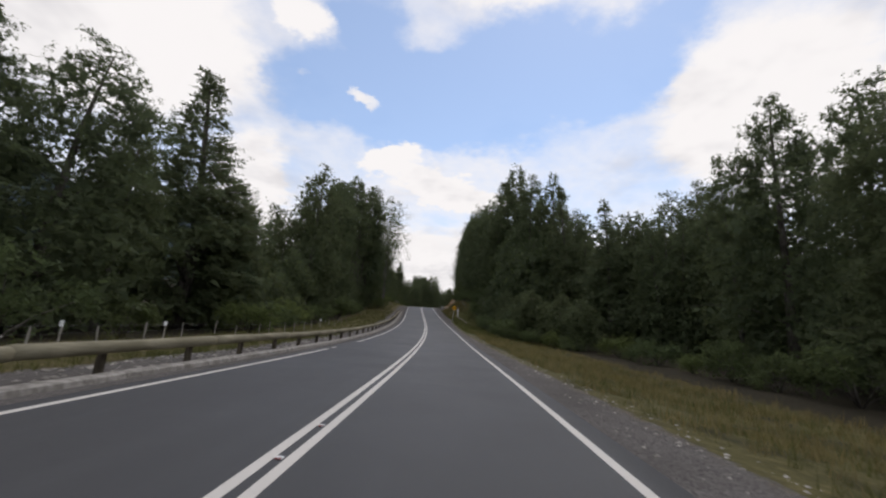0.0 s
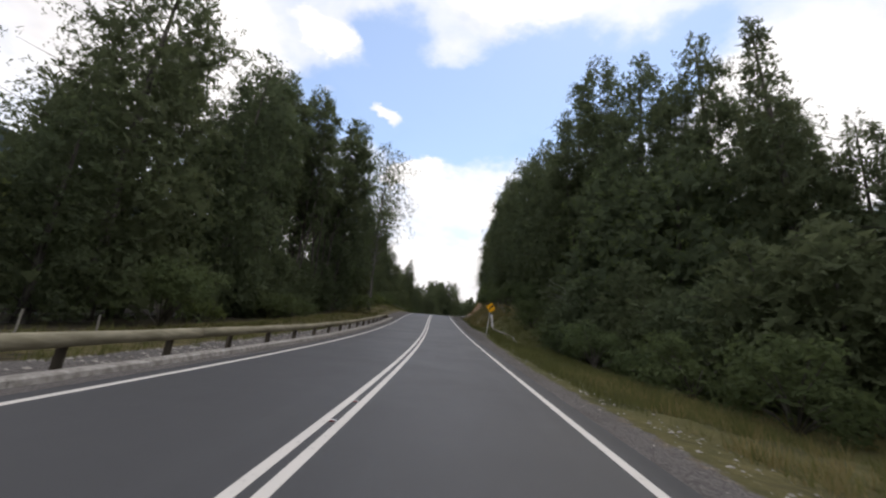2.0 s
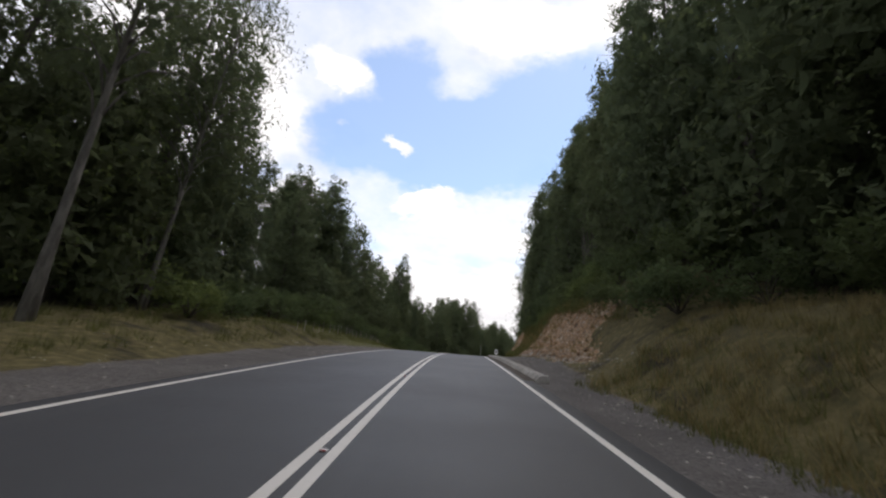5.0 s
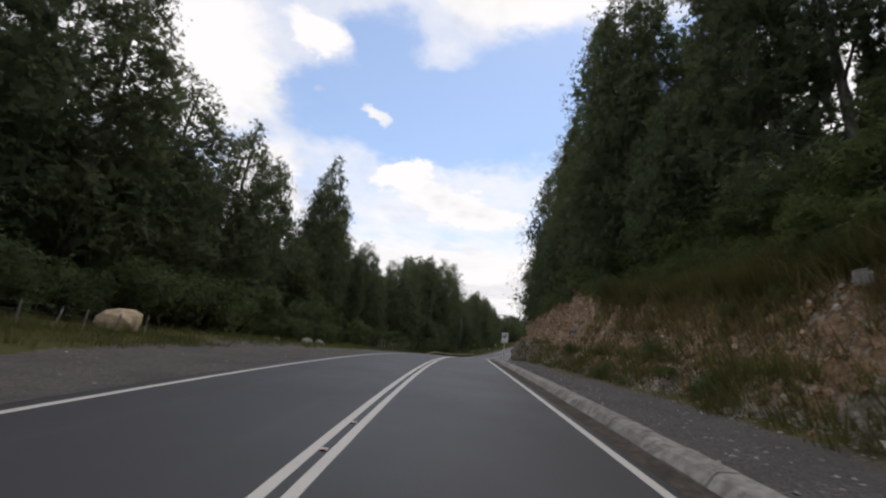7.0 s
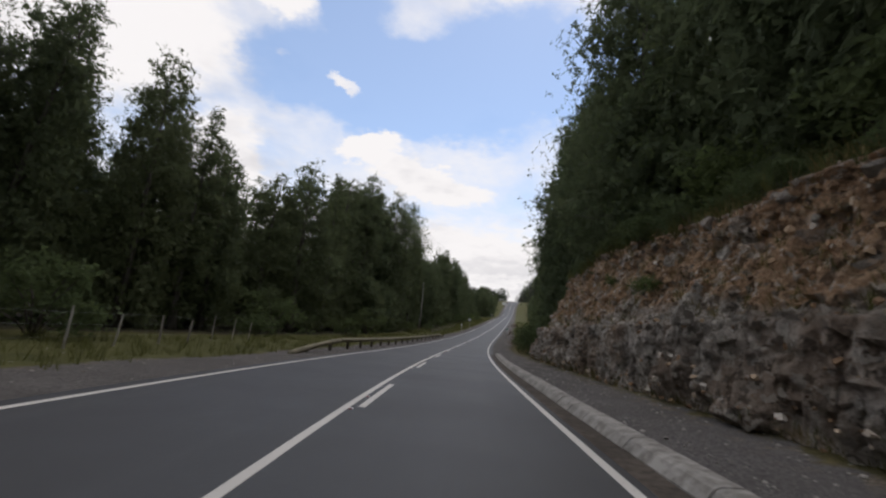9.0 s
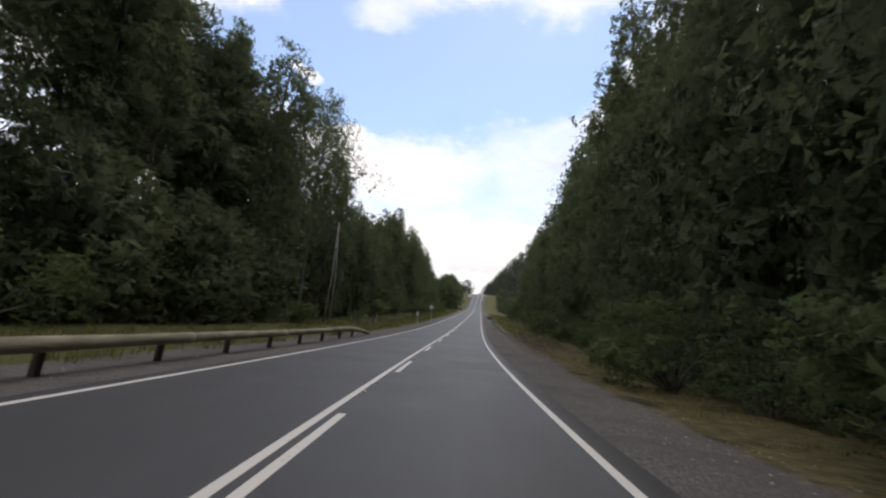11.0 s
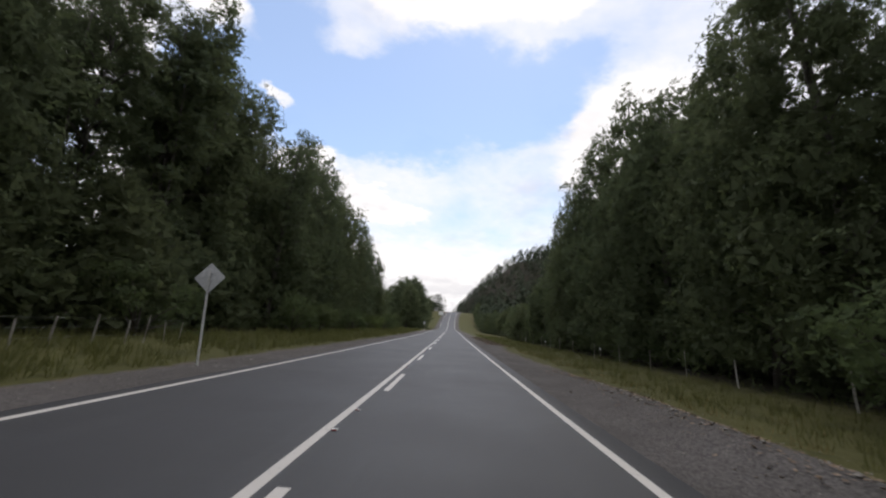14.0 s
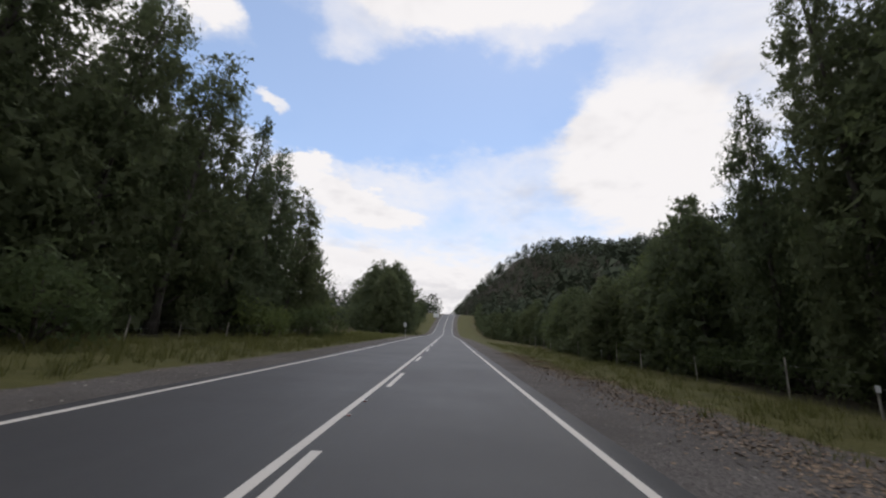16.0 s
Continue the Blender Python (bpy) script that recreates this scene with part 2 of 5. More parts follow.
def asphalt_look(n, bsdf, p):
    # the p along the road is drawn out into wheel tracks by the object's own coordinates
    uv = n.add("ShaderNodeUVMap").outputs[0]
    across = n.add("ShaderNodeSeparateXYZ", Vector=uv)
    grain = n.noise(p, 55.0, 3.0, 0.7).outputs[0]
    patchy = n.noise(p, 0.35, 4.0, 0.6).outputs[0]
    streaky = n.noise(n.vec("MULTIPLY", uv, (1.6, 0.05, 1)), 1.0, 4.0, 0.6).outputs[0]
    base = n.ramp(grain, [(0.25, (0.027, 0.027, 0.029)), (0.55, (0.042, 0.042, 0.046)), (0.8, (0.075, 0.074, 0.077))])
    base = n.mix(n.step(patchy, 0.35, 0.7), base, (0.043, 0.043, 0.047))
    base = n.mix(n.math("MULTIPLY", n.step(streaky, 0.5, 0.75), 0.35), base, (0.066, 0.066, 0.071))
    n.set(bsdf.inputs["Base Color"], base)
    n.set(bsdf.inputs["Roughness"], n.math("MULTIPLY_ADD", patchy, 0.25, 0.5))
    relief(n, bsdf, grain, 0.35, 0.01)


def paint_look(n, bsdf, p):
    wear = n.noise(p, 9.0, 5.0, 0.7).outputs[0]
    dirt = n.noise(p, 0.8, 3.0, 0.6).outputs[0]
    base = n.mix(n.step(wear, 0.60, 0.78), (0.69, 0.65, 0.60), (0.16, 0.155, 0.15))
    n.set(bsdf.inputs["Base Color"], n.mix(n.math("MULTIPLY", dirt, 0.5), base, (0.42, 0.40, 0.38)))
    relief(n, bsdf, wear, 0.3, 0.005)


def ground_look(n, bsdf, p):
    """Grass and litter, with gravel where the 'gravel' mask of the sheet says so."""
    mask = n.add("ShaderNodeAttribute")
    mask.attribute_name = "gravel"
    edge = n.noise(p, 1.7, 5.0, 0.65).outputs[0]
    g = n.step(n.math("ADD", mask.outputs["Fac"], n.math("MULTIPLY", n.math("SUBTRACT", edge, 0.5), 0.9)), 0.42, 0.6)
    stones = n.add("ShaderNodeTexVoronoi", Vector=p, Scale=42.0)
    fine = n.noise(p, 30.0, 4.0, 0.7).outputs[0]
    big = n.noise(p, 0.5, 4.0, 0.6).outputs[0]
    pebble = n.mix(n.add("ShaderNodeSeparateXYZ", Vector=stones.outputs["Color"]).outputs[0], (0.066, 0.060, 0.057), (0.205, 0.187, 0.178))
    pebble = n.mix(n.math("MULTIPLY", n.step(big, 0.4, 0.65), 0.5), pebble, (0.085, 0.078, 0.072))
    turf = n.ramp(n.noise(p, 3.0, 6.0, 0.7).outputs[0], [(0.3, (0.055, 0.053, 0.023)), (0.5, (0.112, 0.095, 0.042)), (0.7, (0.20, 0.158, 0.077))])
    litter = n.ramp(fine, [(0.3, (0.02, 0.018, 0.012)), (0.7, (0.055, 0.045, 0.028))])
    turf = n.mix(n.step(big, 0.5, 0.68), turf, litter)
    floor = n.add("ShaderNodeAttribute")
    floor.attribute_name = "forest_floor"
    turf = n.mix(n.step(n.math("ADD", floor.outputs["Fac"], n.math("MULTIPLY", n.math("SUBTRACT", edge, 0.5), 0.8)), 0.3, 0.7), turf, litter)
    lush = n.add("ShaderNodeAttribute")
    lush.attribute_name = "lush"
    turf = n.mix(n.math("MULTIPLY", lush.outputs["Fac"], 0.75), turf, n.mix(edge, (0.055, 0.07, 0.022), (0.13, 0.125, 0.045)))
    fringe = n.math("MULTIPLY", n.step(mask.outputs["Fac"], 1.0, 0.55), n.step(n.noise(p, 2.2, 6.0, 0.75).outputs[0], 0.48, 0.62))
    scraps = n.ramp(n.noise(p, 14.0, 5.0, 0.8).outputs[0], [(0.35, (0.05, 0.04, 0.03)), (0.52, (0.17, 0.13, 0.088)), (0.66, (0.40, 0.34, 0.26))])
    pebble = n.mix(n.math("MULTIPLY", fringe, 0.8), pebble, scraps)
    n.set(bsdf.inputs["Base Color"], n.mix(g, turf, pebble))
    relief(n, bsdf, n.math("ADD", n.math("MULTIPLY", stones.outputs["Distance"], -1.0), fine), 0.7, 0.03)


def leaf_look(dark, light, lace=0.0, gap=0.33):
    """Leaves; lace is how finely a spray is broken up into single small leaves with gaps between."""
    def build(n, bsdf, p):
        tree = n.add("ShaderNodeObjectInfo").outputs["Random"]
        leaf = n.add("ShaderNodeNewGeometry").outputs["Random Per Island"]
        patch = n.noise(p, 0.45, 3.0, 0.6).outputs[0]
        hue = n.mix(leaf, dark, light)
        hue = n.mix(n.math("MULTIPLY", n.step(patch, 0.45, 0.7), 0.55), hue, tuple(1.15 * c for c in light))
        hue = n.mix(n.math("MULTIPLY", tree, 0.35), hue, (light[0] * 1.14, light[1] * 0.97, light[2] * 0.78))
        n.set(bsdf.inputs["Base Color"], hue)
        glow = n.add("ShaderNodeBsdfTranslucent", Color=hue)
        both = n.add("ShaderNodeMixShader")
        n.set(both.inputs[0], 0.5)
        n.set(both.inputs[1], bsdf)
        n.set(both.inputs[2], glow)
        if not lace:
            return both
        cells = n.add("ShaderNodeTexVoronoi", Vector=p, Scale=lace)
        cells.feature = "DISTANCE_TO_EDGE"
        gaps = n.noise(p, lace * 0.6, 1.0, 0.5).outputs[0]
        leafy = n.math("GREATER_THAN", n.math("MULTIPLY_ADD", gaps, 0.55, cells.outputs["Distance"]), gap)
        open_air = n.add("ShaderNodeMixShader")
        n.set(open_air.inputs[0], leafy)
        n.set(open_air.inputs[1], n.add("ShaderNodeBsdfTransparent"))
        n.set(open_air.inputs[2], both)
        return open_air
    return build


def two_tone(a, b, scale, bump=0.4, distance=0.02, detail=5.0, low=0.35, high=0.65, stretch=None):
    def build(n, bsdf, p):
        q = n.vec("MULTIPLY", p, stretch) if stretch else p
        f = n.noise(q, scale, detail, 0.65).outputs[0]
        blot = n.noise(p, scale * 0.13, 3.0, 0.6).outputs[0]
        own = n.add("ShaderNodeObjectInfo").outputs["Random"]
        base = n.mix(n.step(f, low, high), a, b)
        base = n.mix(n.math("MULTIPLY", n.step(blot, 0.45, 0.65), 0.4), base, tuple(0.6 * c for c in a))
        base = n.mix(n.math("MULTIPLY", own, 0.25), base, tuple(0.75 * c for c in b))
        n.set(bsdf.inputs["Base Color"], base)
        relief(n, bsdf, f, bump, distance)
    return build


def rock_look(n, bsdf, p):
    warp = n.vec("ADD", p, n.vec("MULTIPLY", n.noise(p, 1.3, 4.0, 0.7).outputs["Color"], (0.9, 0.9, 0.9)))
    f = n.noise(n.vec("MULTIPLY", warp, (1.3, 1.3, 0.5)), 3.4, 9.0, 0.8).outputs[0]
    fine = n.noise(p, 17.0, 5.0, 0.75).outputs[0]
    seam = n.noise(n.vec("MULTIPLY", warp, (2.2, 2.2, 0.5)), 1.9, 6.0, 0.7, 0.6).outputs[0]
    big = n.noise(p, 0.35, 4.0, 0.6).outputs[0]
    stone = n.ramp(f, [(0.32, (0.10, 0.086, 0.074)), (0.45, (0.41, 0.355, 0.30)), (0.57, (0.64, 0.575, 0.50)), (0.72, (0.80, 0.74, 0.66))])
    stone = n.mix(n.math("MULTIPLY", n.step(big, 0.45, 0.62), 0.55), stone, (0.40, 0.27, 0.18))
    earth = n.ramp(n.noise(warp, 5.5, 9.0, 0.8).outputs[0], [(0.32, (0.18, 0.10, 0.055)), (0.48, (0.52, 0.32, 0.185)), (0.62, (0.72, 0.51, 0.335)), (0.78, (0.84, 0.70, 0.52))])
    mask = n.add("ShaderNodeAttribute")
    mask.attribute_name = "earth"
    e = n.step(n.math("ADD", mask.outputs["Fac"], n.math("MULTIPLY", n.math("SUBTRACT", n.noise(p, 0.6, 6.0, 0.7).outputs[0], 0.5), 2.2)), 0.35, 0.7)
    base = n.mix(e, stone, earth)
    # single pale or dark chips
    chips = n.add("ShaderNodeTexVoronoi", Vector=warp, Scale=6.5)
    chip = n.add("ShaderNodeSeparateXYZ", Vector=chips.outputs["Color"])
    base = n.mix(n.math("MULTIPLY", n.step(chip.outputs[0], 0.78, 0.86), 0.6), base, (0.74, 0.68, 0.59))
    base = n.mix(n.math("MULTIPLY", n.step(chip.outputs[1], 0.74, 0.84), 0.6), base, (0.10, 0.075, 0.055))
    moss = n.step(n.noise(p, 0.9, 6.0, 0.7).outputs[0], 0.56, 0.70)
    base = n.mix(n.math("MULTIPLY", moss, 0.45), base, (0.13, 0.115, 0.042))
    crack = n.math("SUBTRACT", 1.0, n.step(n.math("ABSOLUTE", n.math("SUBTRACT", seam, 0.5)), 0.0, 0.02))
    base = n.mix(n.math("MULTIPLY", crack, 0.55), base, (0.035, 0.03, 0.027))
    n.set(bsdf.inputs["Base Color"], n.mix(n.math("MULTIPLY", n.step(fine, 0.55, 0.72), 0.35), base, (0.07, 0.055, 0.045)))
    high = n.math("ADD", f, n.math("MULTIPLY", fine, 0.35))
    relief(n, bsdf, n.math("SUBTRACT", high, n.math("MULTIPLY", crack, 0.3)), 1.0, 0.22)


def rubble_look(n, bsdf, p):
    """Broken stones, each of its own tone from dark brown to nearly white."""
    own = n.add("ShaderNodeNewGeometry").outputs["Random Per Island"]
    tone = n.ramp(own, [(0.0, (0.15, 0.095, 0.06)), (0.4, (0.40, 0.255, 0.15)), (0.7, (0.54, 0.40, 0.27)), (0.9, (0.60, 0.51, 0.41)), (1.0, (0.68, 0.62, 0.54))])
    f = n.noise(p, 14.0, 5.0, 0.7).outputs[0]
    n.set(bsdf.inputs["Base Color"], n.mix(n.math("MULTIPLY", n.step(f, 0.5, 0.7), 0.5), tone, (0.20, 0.14, 0.095)))
    relief(n, bsdf, f, 0.6, 0.03)


def plain_look(colour, spread=0.12):
    def build(n, bsdf, p):
        f = n.noise(p, 12.0, 4.0, 0.65).outputs[0]
        n.set(bsdf.inputs["Base Color"], n.mix(f, tuple(c * (1 - spread) for c in colour), tuple(min(1, c * (1 + spread)) for c in colour)))
    return build


ASPHALT = material("asphalt", asphalt_look, 0.6, spec=0.5)
PAINT = material("road_paint", paint_look, 0.6)
GROUND = material("verge_ground", ground_look, 0.95, spec=0.15)
LEAF = material("beech_leaves", leaf_look((0.070, 0.096, 0.048), (0.116, 0.146, 0.070), 8.5), 0.75, spec=0.15)
LEAF_YELLOW = material("young_leaves", leaf_look((0.091, 0.125, 0.048), (0.149, 0.188, 0.069), 8.5), 0.75, spec=0.15)
NEEDLE = material("conifer_needles", leaf_look((0.070, 0.096, 0.056), (0.112, 0.142, 0.078), 9), 0.75, spec=0.15)
BUSH = material("shrub_leaves", leaf_look((0.070, 0.098, 0.046), (0.114, 0.148, 0.064), 9), 0.75, spec=0.15)
# inner leaves painted paler than the outer ones to lift the crowns' dark insides
INNER = material("shaded_leaves", leaf_look((0.084, 0.107, 0.061), (0.120, 0.146, 0.080), 10.0, 0.31), 0.8, spec=0.1)
BLEACHED = material("bleached_wood", two_tone((0.20, 0.19, 0.17), (0.38, 0.36, 0.33), 5.0, 0.4, 0.01, stretch=(1, 1, 0.25)), 0.95, spec=0.1)
BARK = material("bark", two_tone((0.05, 0.042, 0.035), (0.15, 0.135, 0.12), 6.0, 0.8, 0.03, stretch=(1, 1, 0.2)), 0.95, spec=0.1)
PALE_BARK = material("pale_bark", two_tone((0.09, 0.083, 0.074), (0.20, 0.185, 0.165), 5.0, 0.6, 0.02, stretch=(1, 1, 0.25)), 0.95, spec=0.1)
GRASS = material("verge_grass", leaf_look((0.13, 0.112, 0.048), (0.28, 0.228, 0.105)), 0.7, spec=0.2)
GRASS_GREEN = material("green_grass", leaf_look((0.066, 0.080, 0.026), (0.145, 0.148, 0.052)), 0.7, spec=0.2)
ROCK = material("cut_rock", rock_look, 0.92, spec=0.2)
RUBBLE = material("broken_stone", rubble_look, 0.9, spec=0.2)
STONE = material("loose_stone", two_tone((0.19, 0.176, 0.155), (0.46, 0.43, 0.385), 4.0, 0.6, 0.03), 0.9, spec=0.2)
TAN_STONE = material("tan_boulder", two_tone((0.40, 0.30, 0.18), (0.66, 0.53, 0.37), 3.0, 0.7, 0.04), 0.9, spec=0.2)
PALE_CONCRETE = material("pale_concrete", two_tone((0.36, 0.345, 0.32), (0.58, 0.56, 0.53), 5.0, 0.3, 0.01), 0.9, spec=0.2)
CONCRETE = material("concrete", two_tone((0.20, 0.185, 0.165), (0.40, 0.375, 0.345), 5.0, 0.4, 0.01), 0.9, spec=0.2)
LOG = material("peeled_log", two_tone((0.18, 0.16, 0.105), (0.33, 0.30, 0.215), 4.0, 0.5, 0.01, stretch=(1, 0.15, 1)), 0.85, spec=0.2)
OLD_WOOD = material("weathered_wood", two_tone((0.18, 0.165, 0.14), (0.42, 0.39, 0.34), 7.0, 0.6, 0.01, stretch=(1, 1, 0.2)), 0.95, spec=0.1)
DARK_WOOD = material("rail_post_wood", two_tone((0.05, 0.04, 0.03), (0.12, 0.10, 0.075), 7.0, 0.6, 0.01, stretch=(1, 1, 0.2)), 0.95, spec=0.1)
WIRE = material("galvanised_wire", plain_look((0.30, 0.30, 0.30)), 0.5, 0.9)
STEEL = material("galvanised_steel", two_tone((0.30, 0.31, 0.32), (0.44, 0.45, 0.46), 10.0, 0.1), 0.5, 0.6)
SIGN_YELLOW = material("sign_yellow", plain_look((0.92, 0.45, 0.012), 0.05), 0.4)
SIGN_BLACK = material("sign_black", plain_look((0.012, 0.012, 0.013)), 0.5)
SIGN_WHITE = material("sign_white", plain_look((0.85, 0.85, 0.84), 0.04), 0.45)
SIGN_GREEN = material("sign_green", plain_look((0.006, 0.17, 0.075), 0.08), 0.45)
SIGN_BACK = material("sign_back", two_tone((0.50, 0.50, 0.49), (0.68, 0.68, 0.67), 8.0, 0.1), 0.6)
POST_PAINT = material("white_post", two_tone((0.52, 0.51, 0.48), (0.74, 0.73, 0.70), 9.0, 0.1), 0.6)
REFLECTOR = material("red_reflector", plain_look((0.35, 0.03, 0.03)), 0.3)
FAR_WOOD = material("far_forest", two_tone((0.044, 0.057, 0.037), (0.074, 0.088, 0.056), 0.35, 0.2, 0.3), 0.95, spec=0.1)
# distance haze is painted into this bluish base colour
HAZE_TINTED_HILL = material("far_hill", two_tone((0.030, 0.042, 0.050), (0.055, 0.070, 0.078), 0.03, 0.4, 3.0), 1.0, spec=0.0)
GRAFFITI = material("graffiti_paint", plain_look((0.03, 0.03, 0.045)), 0.7)
PALE_FACE = material("whitewashed_rock", two_tone((0.18, 0.16, 0.15), (0.32, 0.295, 0.275), 5.0, 0.5, 0.02), 0.9)


# ---- mesh helpers ----
def sheet(name, verts, faces, mat, parent=None, label="", shade=False):
    """ONE mesh object from vertex and face arrays, at top level or under a thing."""
    me = bpy.data.meshes.new(name)
    me.from_pydata(np.asarray(verts).reshape(-1, 3).tolist(), [], [list(map(int, f)) for f in faces])
    me.materials.append(mat)
    if shade:
        me.polygons.foreach_set("use_smooth", [True] * len(me.polygons))
    me.update()
    ob = new(name, me)
    if parent is not None:
        ob.parent = parent
    if label:
        ob["label"] = label
    return ob


def part(name, bm, mat, parent, label=""):
    me = bpy.data.meshes.new(name)
    bm.to_mesh(me)
    bm.free()
    me.materials.append(mat)
    ob = new(name, me)
    ob.parent = parent
    if label:
        ob["label"] = label
    return ob


def grid_faces(rows, cols):
    i = np.arange(rows - 1)[:, None] * cols + np.arange(cols - 1)[None, :]
    return np.stack([i, i + 1, i + cols + 1, i + cols], -1).reshape(-1, 4)


def strip(name, s, profile, mat, shade=True, parent=None, label=""):
    """A band along the road: stations s, and a cross profile of (d, z) pairs."""
    prof = np.array(profile, float)
    v = on_road(np.asarray(s)[:, None], prof[None, :, 0], prof[None, :, 1])
    ob = sheet(name, v, grid_faces(len(s), len(prof))[:, ::-1], mat, parent, label, shade)
    uv = ob.data.uv_layers.new(name="UVMap")
    index = np.empty(len(ob.data.loops), np.int32)
    ob.data.loops.foreach_get("vertex_index", index)
    su = np.repeat(np.asarray(s, float), len(prof))[index]
    du = np.tile(prof[:, 0], len(s))[index]
    uv.data.foreach_set("uv", np.stack([du, su], 1).ravel())
    return ob


def tube(points, radii, sides=7):
    """Vertices and faces of a bent, tapered round bar."""
    pts = np.asarray(points, float)
    way = np.gradient(pts, axis=0)
    way /= np.linalg.norm(way, axis=1)[:, None] + 1e-9
    side = np.cross(way, (0.31, 0.17, 0.93) if abs(way[0, 2]) < 0.8 else (0.93, 0.31, 0.0))
    side /= np.linalg.norm(side, axis=1)[:, None] + 1e-9
    up = np.cross(side, way)
    a = np.arange(sides) * 2 * math.pi / sides
    ring = np.cos(a)[None, :, None] * side[:, None] + np.sin(a)[None, :, None] * up[:, None]
    v = (pts[:, None] + ring * np.asarray(radii, float)[:, None, None]).reshape(-1, 3)
    faces = []
    for i in range(len(pts) - 1):
        for j in range(sides):
            k = (j + 1) % sides
            faces.append((i * sides + j, i * sides + k, (i + 1) * sides + k, (i + 1) * sides + j))
    faces.append(tuple(range(sides))[::-1])
    faces.append(tuple((len(pts) - 1) * sides + j for j in range(sides)))
    return v, faces


def joined(pieces):
    verts, faces, base = [], [], 0
    for v, f in pieces:
        verts.append(np.asarray(v).reshape(-1, 3))
        faces += [tuple(int(i) + base for i in face) for face in f]
        base += len(verts[-1])
    return np.concatenate(verts), faces


def empty_at(name, place, turn=0.0):
    ob = new(name)
    ob.matrix_basis = pose(*[float(c) for c in place], 0, 0, turn)
    return ob


def block(size, bevel=0.0):
    """A bevelled box of that size standing on z = 0."""
    bm = bmesh.new()
    bmesh.ops.create_cube(bm, size=1.0)
    bmesh.ops.scale(bm, vec=size, verts=bm.verts)
    bmesh.ops.translate(bm, vec=(0, 0, size[2] / 2), verts=bm.verts)
    if bevel:
        bmesh.ops.bevel(bm, geom=list(bm.edges), offset=bevel, segments=2, affect="EDGES")
    return bm


# ---- ground, road and its markings ----
def make_ground():
    s = np.concatenate([np.arange(-400, -40, 30.0), np.arange(-40, 0, 5.0), np.arange(0, 420, 1.0), np.arange(420, 660, 6.0), np.arange(660, 1400, 25.0), np.arange(1400, 2600, 120.0)])
    near = [3.0, 3.9, 4.2, 4.5, 4.8, 5.2, 5.6, 6, 6.4, 6.8, 7.2, 7.6, 8, 8.4, 8.8, 9.2, 9.6, 10, 10.5, 11, 11.6, 12.3, 13, 14, 15.5, 17, 19, 22, 26, 30, 36, 45, 58, 75, 95, 120, 150, 180, 230, 320, 500, 800, 1300, 2200]
    d = np.array([-x for x in near[::-1]] + [-1.5, 0, 1.5] + near)
    S, D = np.meshgrid(s, d, indexing="ij")
    v = on_road(S, D, terrain(S, D))
    ob = sheet("ground", v, grid_faces(len(s), len(d))[:, ::-1], GROUND, shade=True)
    e = np.abs(D)
    gravel_right = table(S, [(0, 5.5), (60, 4.6), (84, 5.2), (100, 5.6), (128, 6.4), (138, 7.4), (172, 6.8), (180, 6.2), (235, 5.4), (262, 5.0), (272, 6.1), (300, 6.1), (322, 5.6), (345, 5.0), (356, 5.6), (364, 7.4), (371, 6.6), (380, 5.0)])
    gravel_left = table(S, [(0, 8.0), (90, 7.6), (110, 6.5), (125, 6.9), (145, 6.9), (162, 7.1), (176, 9.5), (198, 7.3), (215, 6.6), (285, 7.2), (300, 6.0), (400, 6.2)])
    edge = np.where(D > 0, gravel_right, gravel_left)
    mask = 1 - smooth(e, edge - 0.5, edge + 0.7 + 1.9 * smooth(S, 176, 190) * (D > 0))
    at = ob.data.attributes.new("gravel", "FLOAT", "POINT")
    at.data.foreach_set("value", mask.ravel().astype(np.float32))
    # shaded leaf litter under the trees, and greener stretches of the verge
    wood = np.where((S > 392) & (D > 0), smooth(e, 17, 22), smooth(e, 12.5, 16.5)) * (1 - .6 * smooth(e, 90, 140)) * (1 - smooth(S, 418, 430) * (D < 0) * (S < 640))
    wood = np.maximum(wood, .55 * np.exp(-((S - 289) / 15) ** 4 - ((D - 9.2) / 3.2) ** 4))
    lush = np.where(D < 0, .9 * smooth(S, 138, 150), .35 * (1 - smooth(S, 40, 56)) + .9 * np.exp(-((S - 78) / 27) ** 6) + .85 * smooth(S, 300, 320)) * (1 - smooth(e, 12.5, 16))
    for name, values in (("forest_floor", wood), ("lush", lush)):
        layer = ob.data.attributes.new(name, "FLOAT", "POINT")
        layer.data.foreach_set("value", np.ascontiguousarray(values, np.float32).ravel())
    tagged(ob, "grassy verges and gravel shoulders beside the forest road", "ground", kind="structure")
    return ob


EDGE_L, EDGE_R = -3.81, 3.5
make_ground()
ROAD_S = np.concatenate([np.arange(-60, 0, 5.0), np.arange(0, 420, 2.0), np.arange(420, 900, 5.0)])
road = strip("road", ROAD_S, [(-4.28, -.08), (-4.25, -.012), (-3.81, .0), (-2, .0), (0, 0), (2, 0), (3.5, 0), (3.95, -.012), (3.99, -.08)], ASPHALT)
tagged(road, "dark grey two-lane asphalt road surface", "road", kind="structure")


def line_mark(name, s0, s1, d, width=0.12, step=2.0, z=0.005):
    s = np.linspace(s0, s1, max(2, int((s1 - s0) / step) + 1))
    ob = strip(name, s, [(d - width / 2 - .004, z - .004), (d - width / 2, z), (d + width / 2, z), (d + width / 2 + .004, z - .004)], PAINT, shade=False)
    return tagged(ob, "worn white painted line on the asphalt", "road marking", kind="structure")


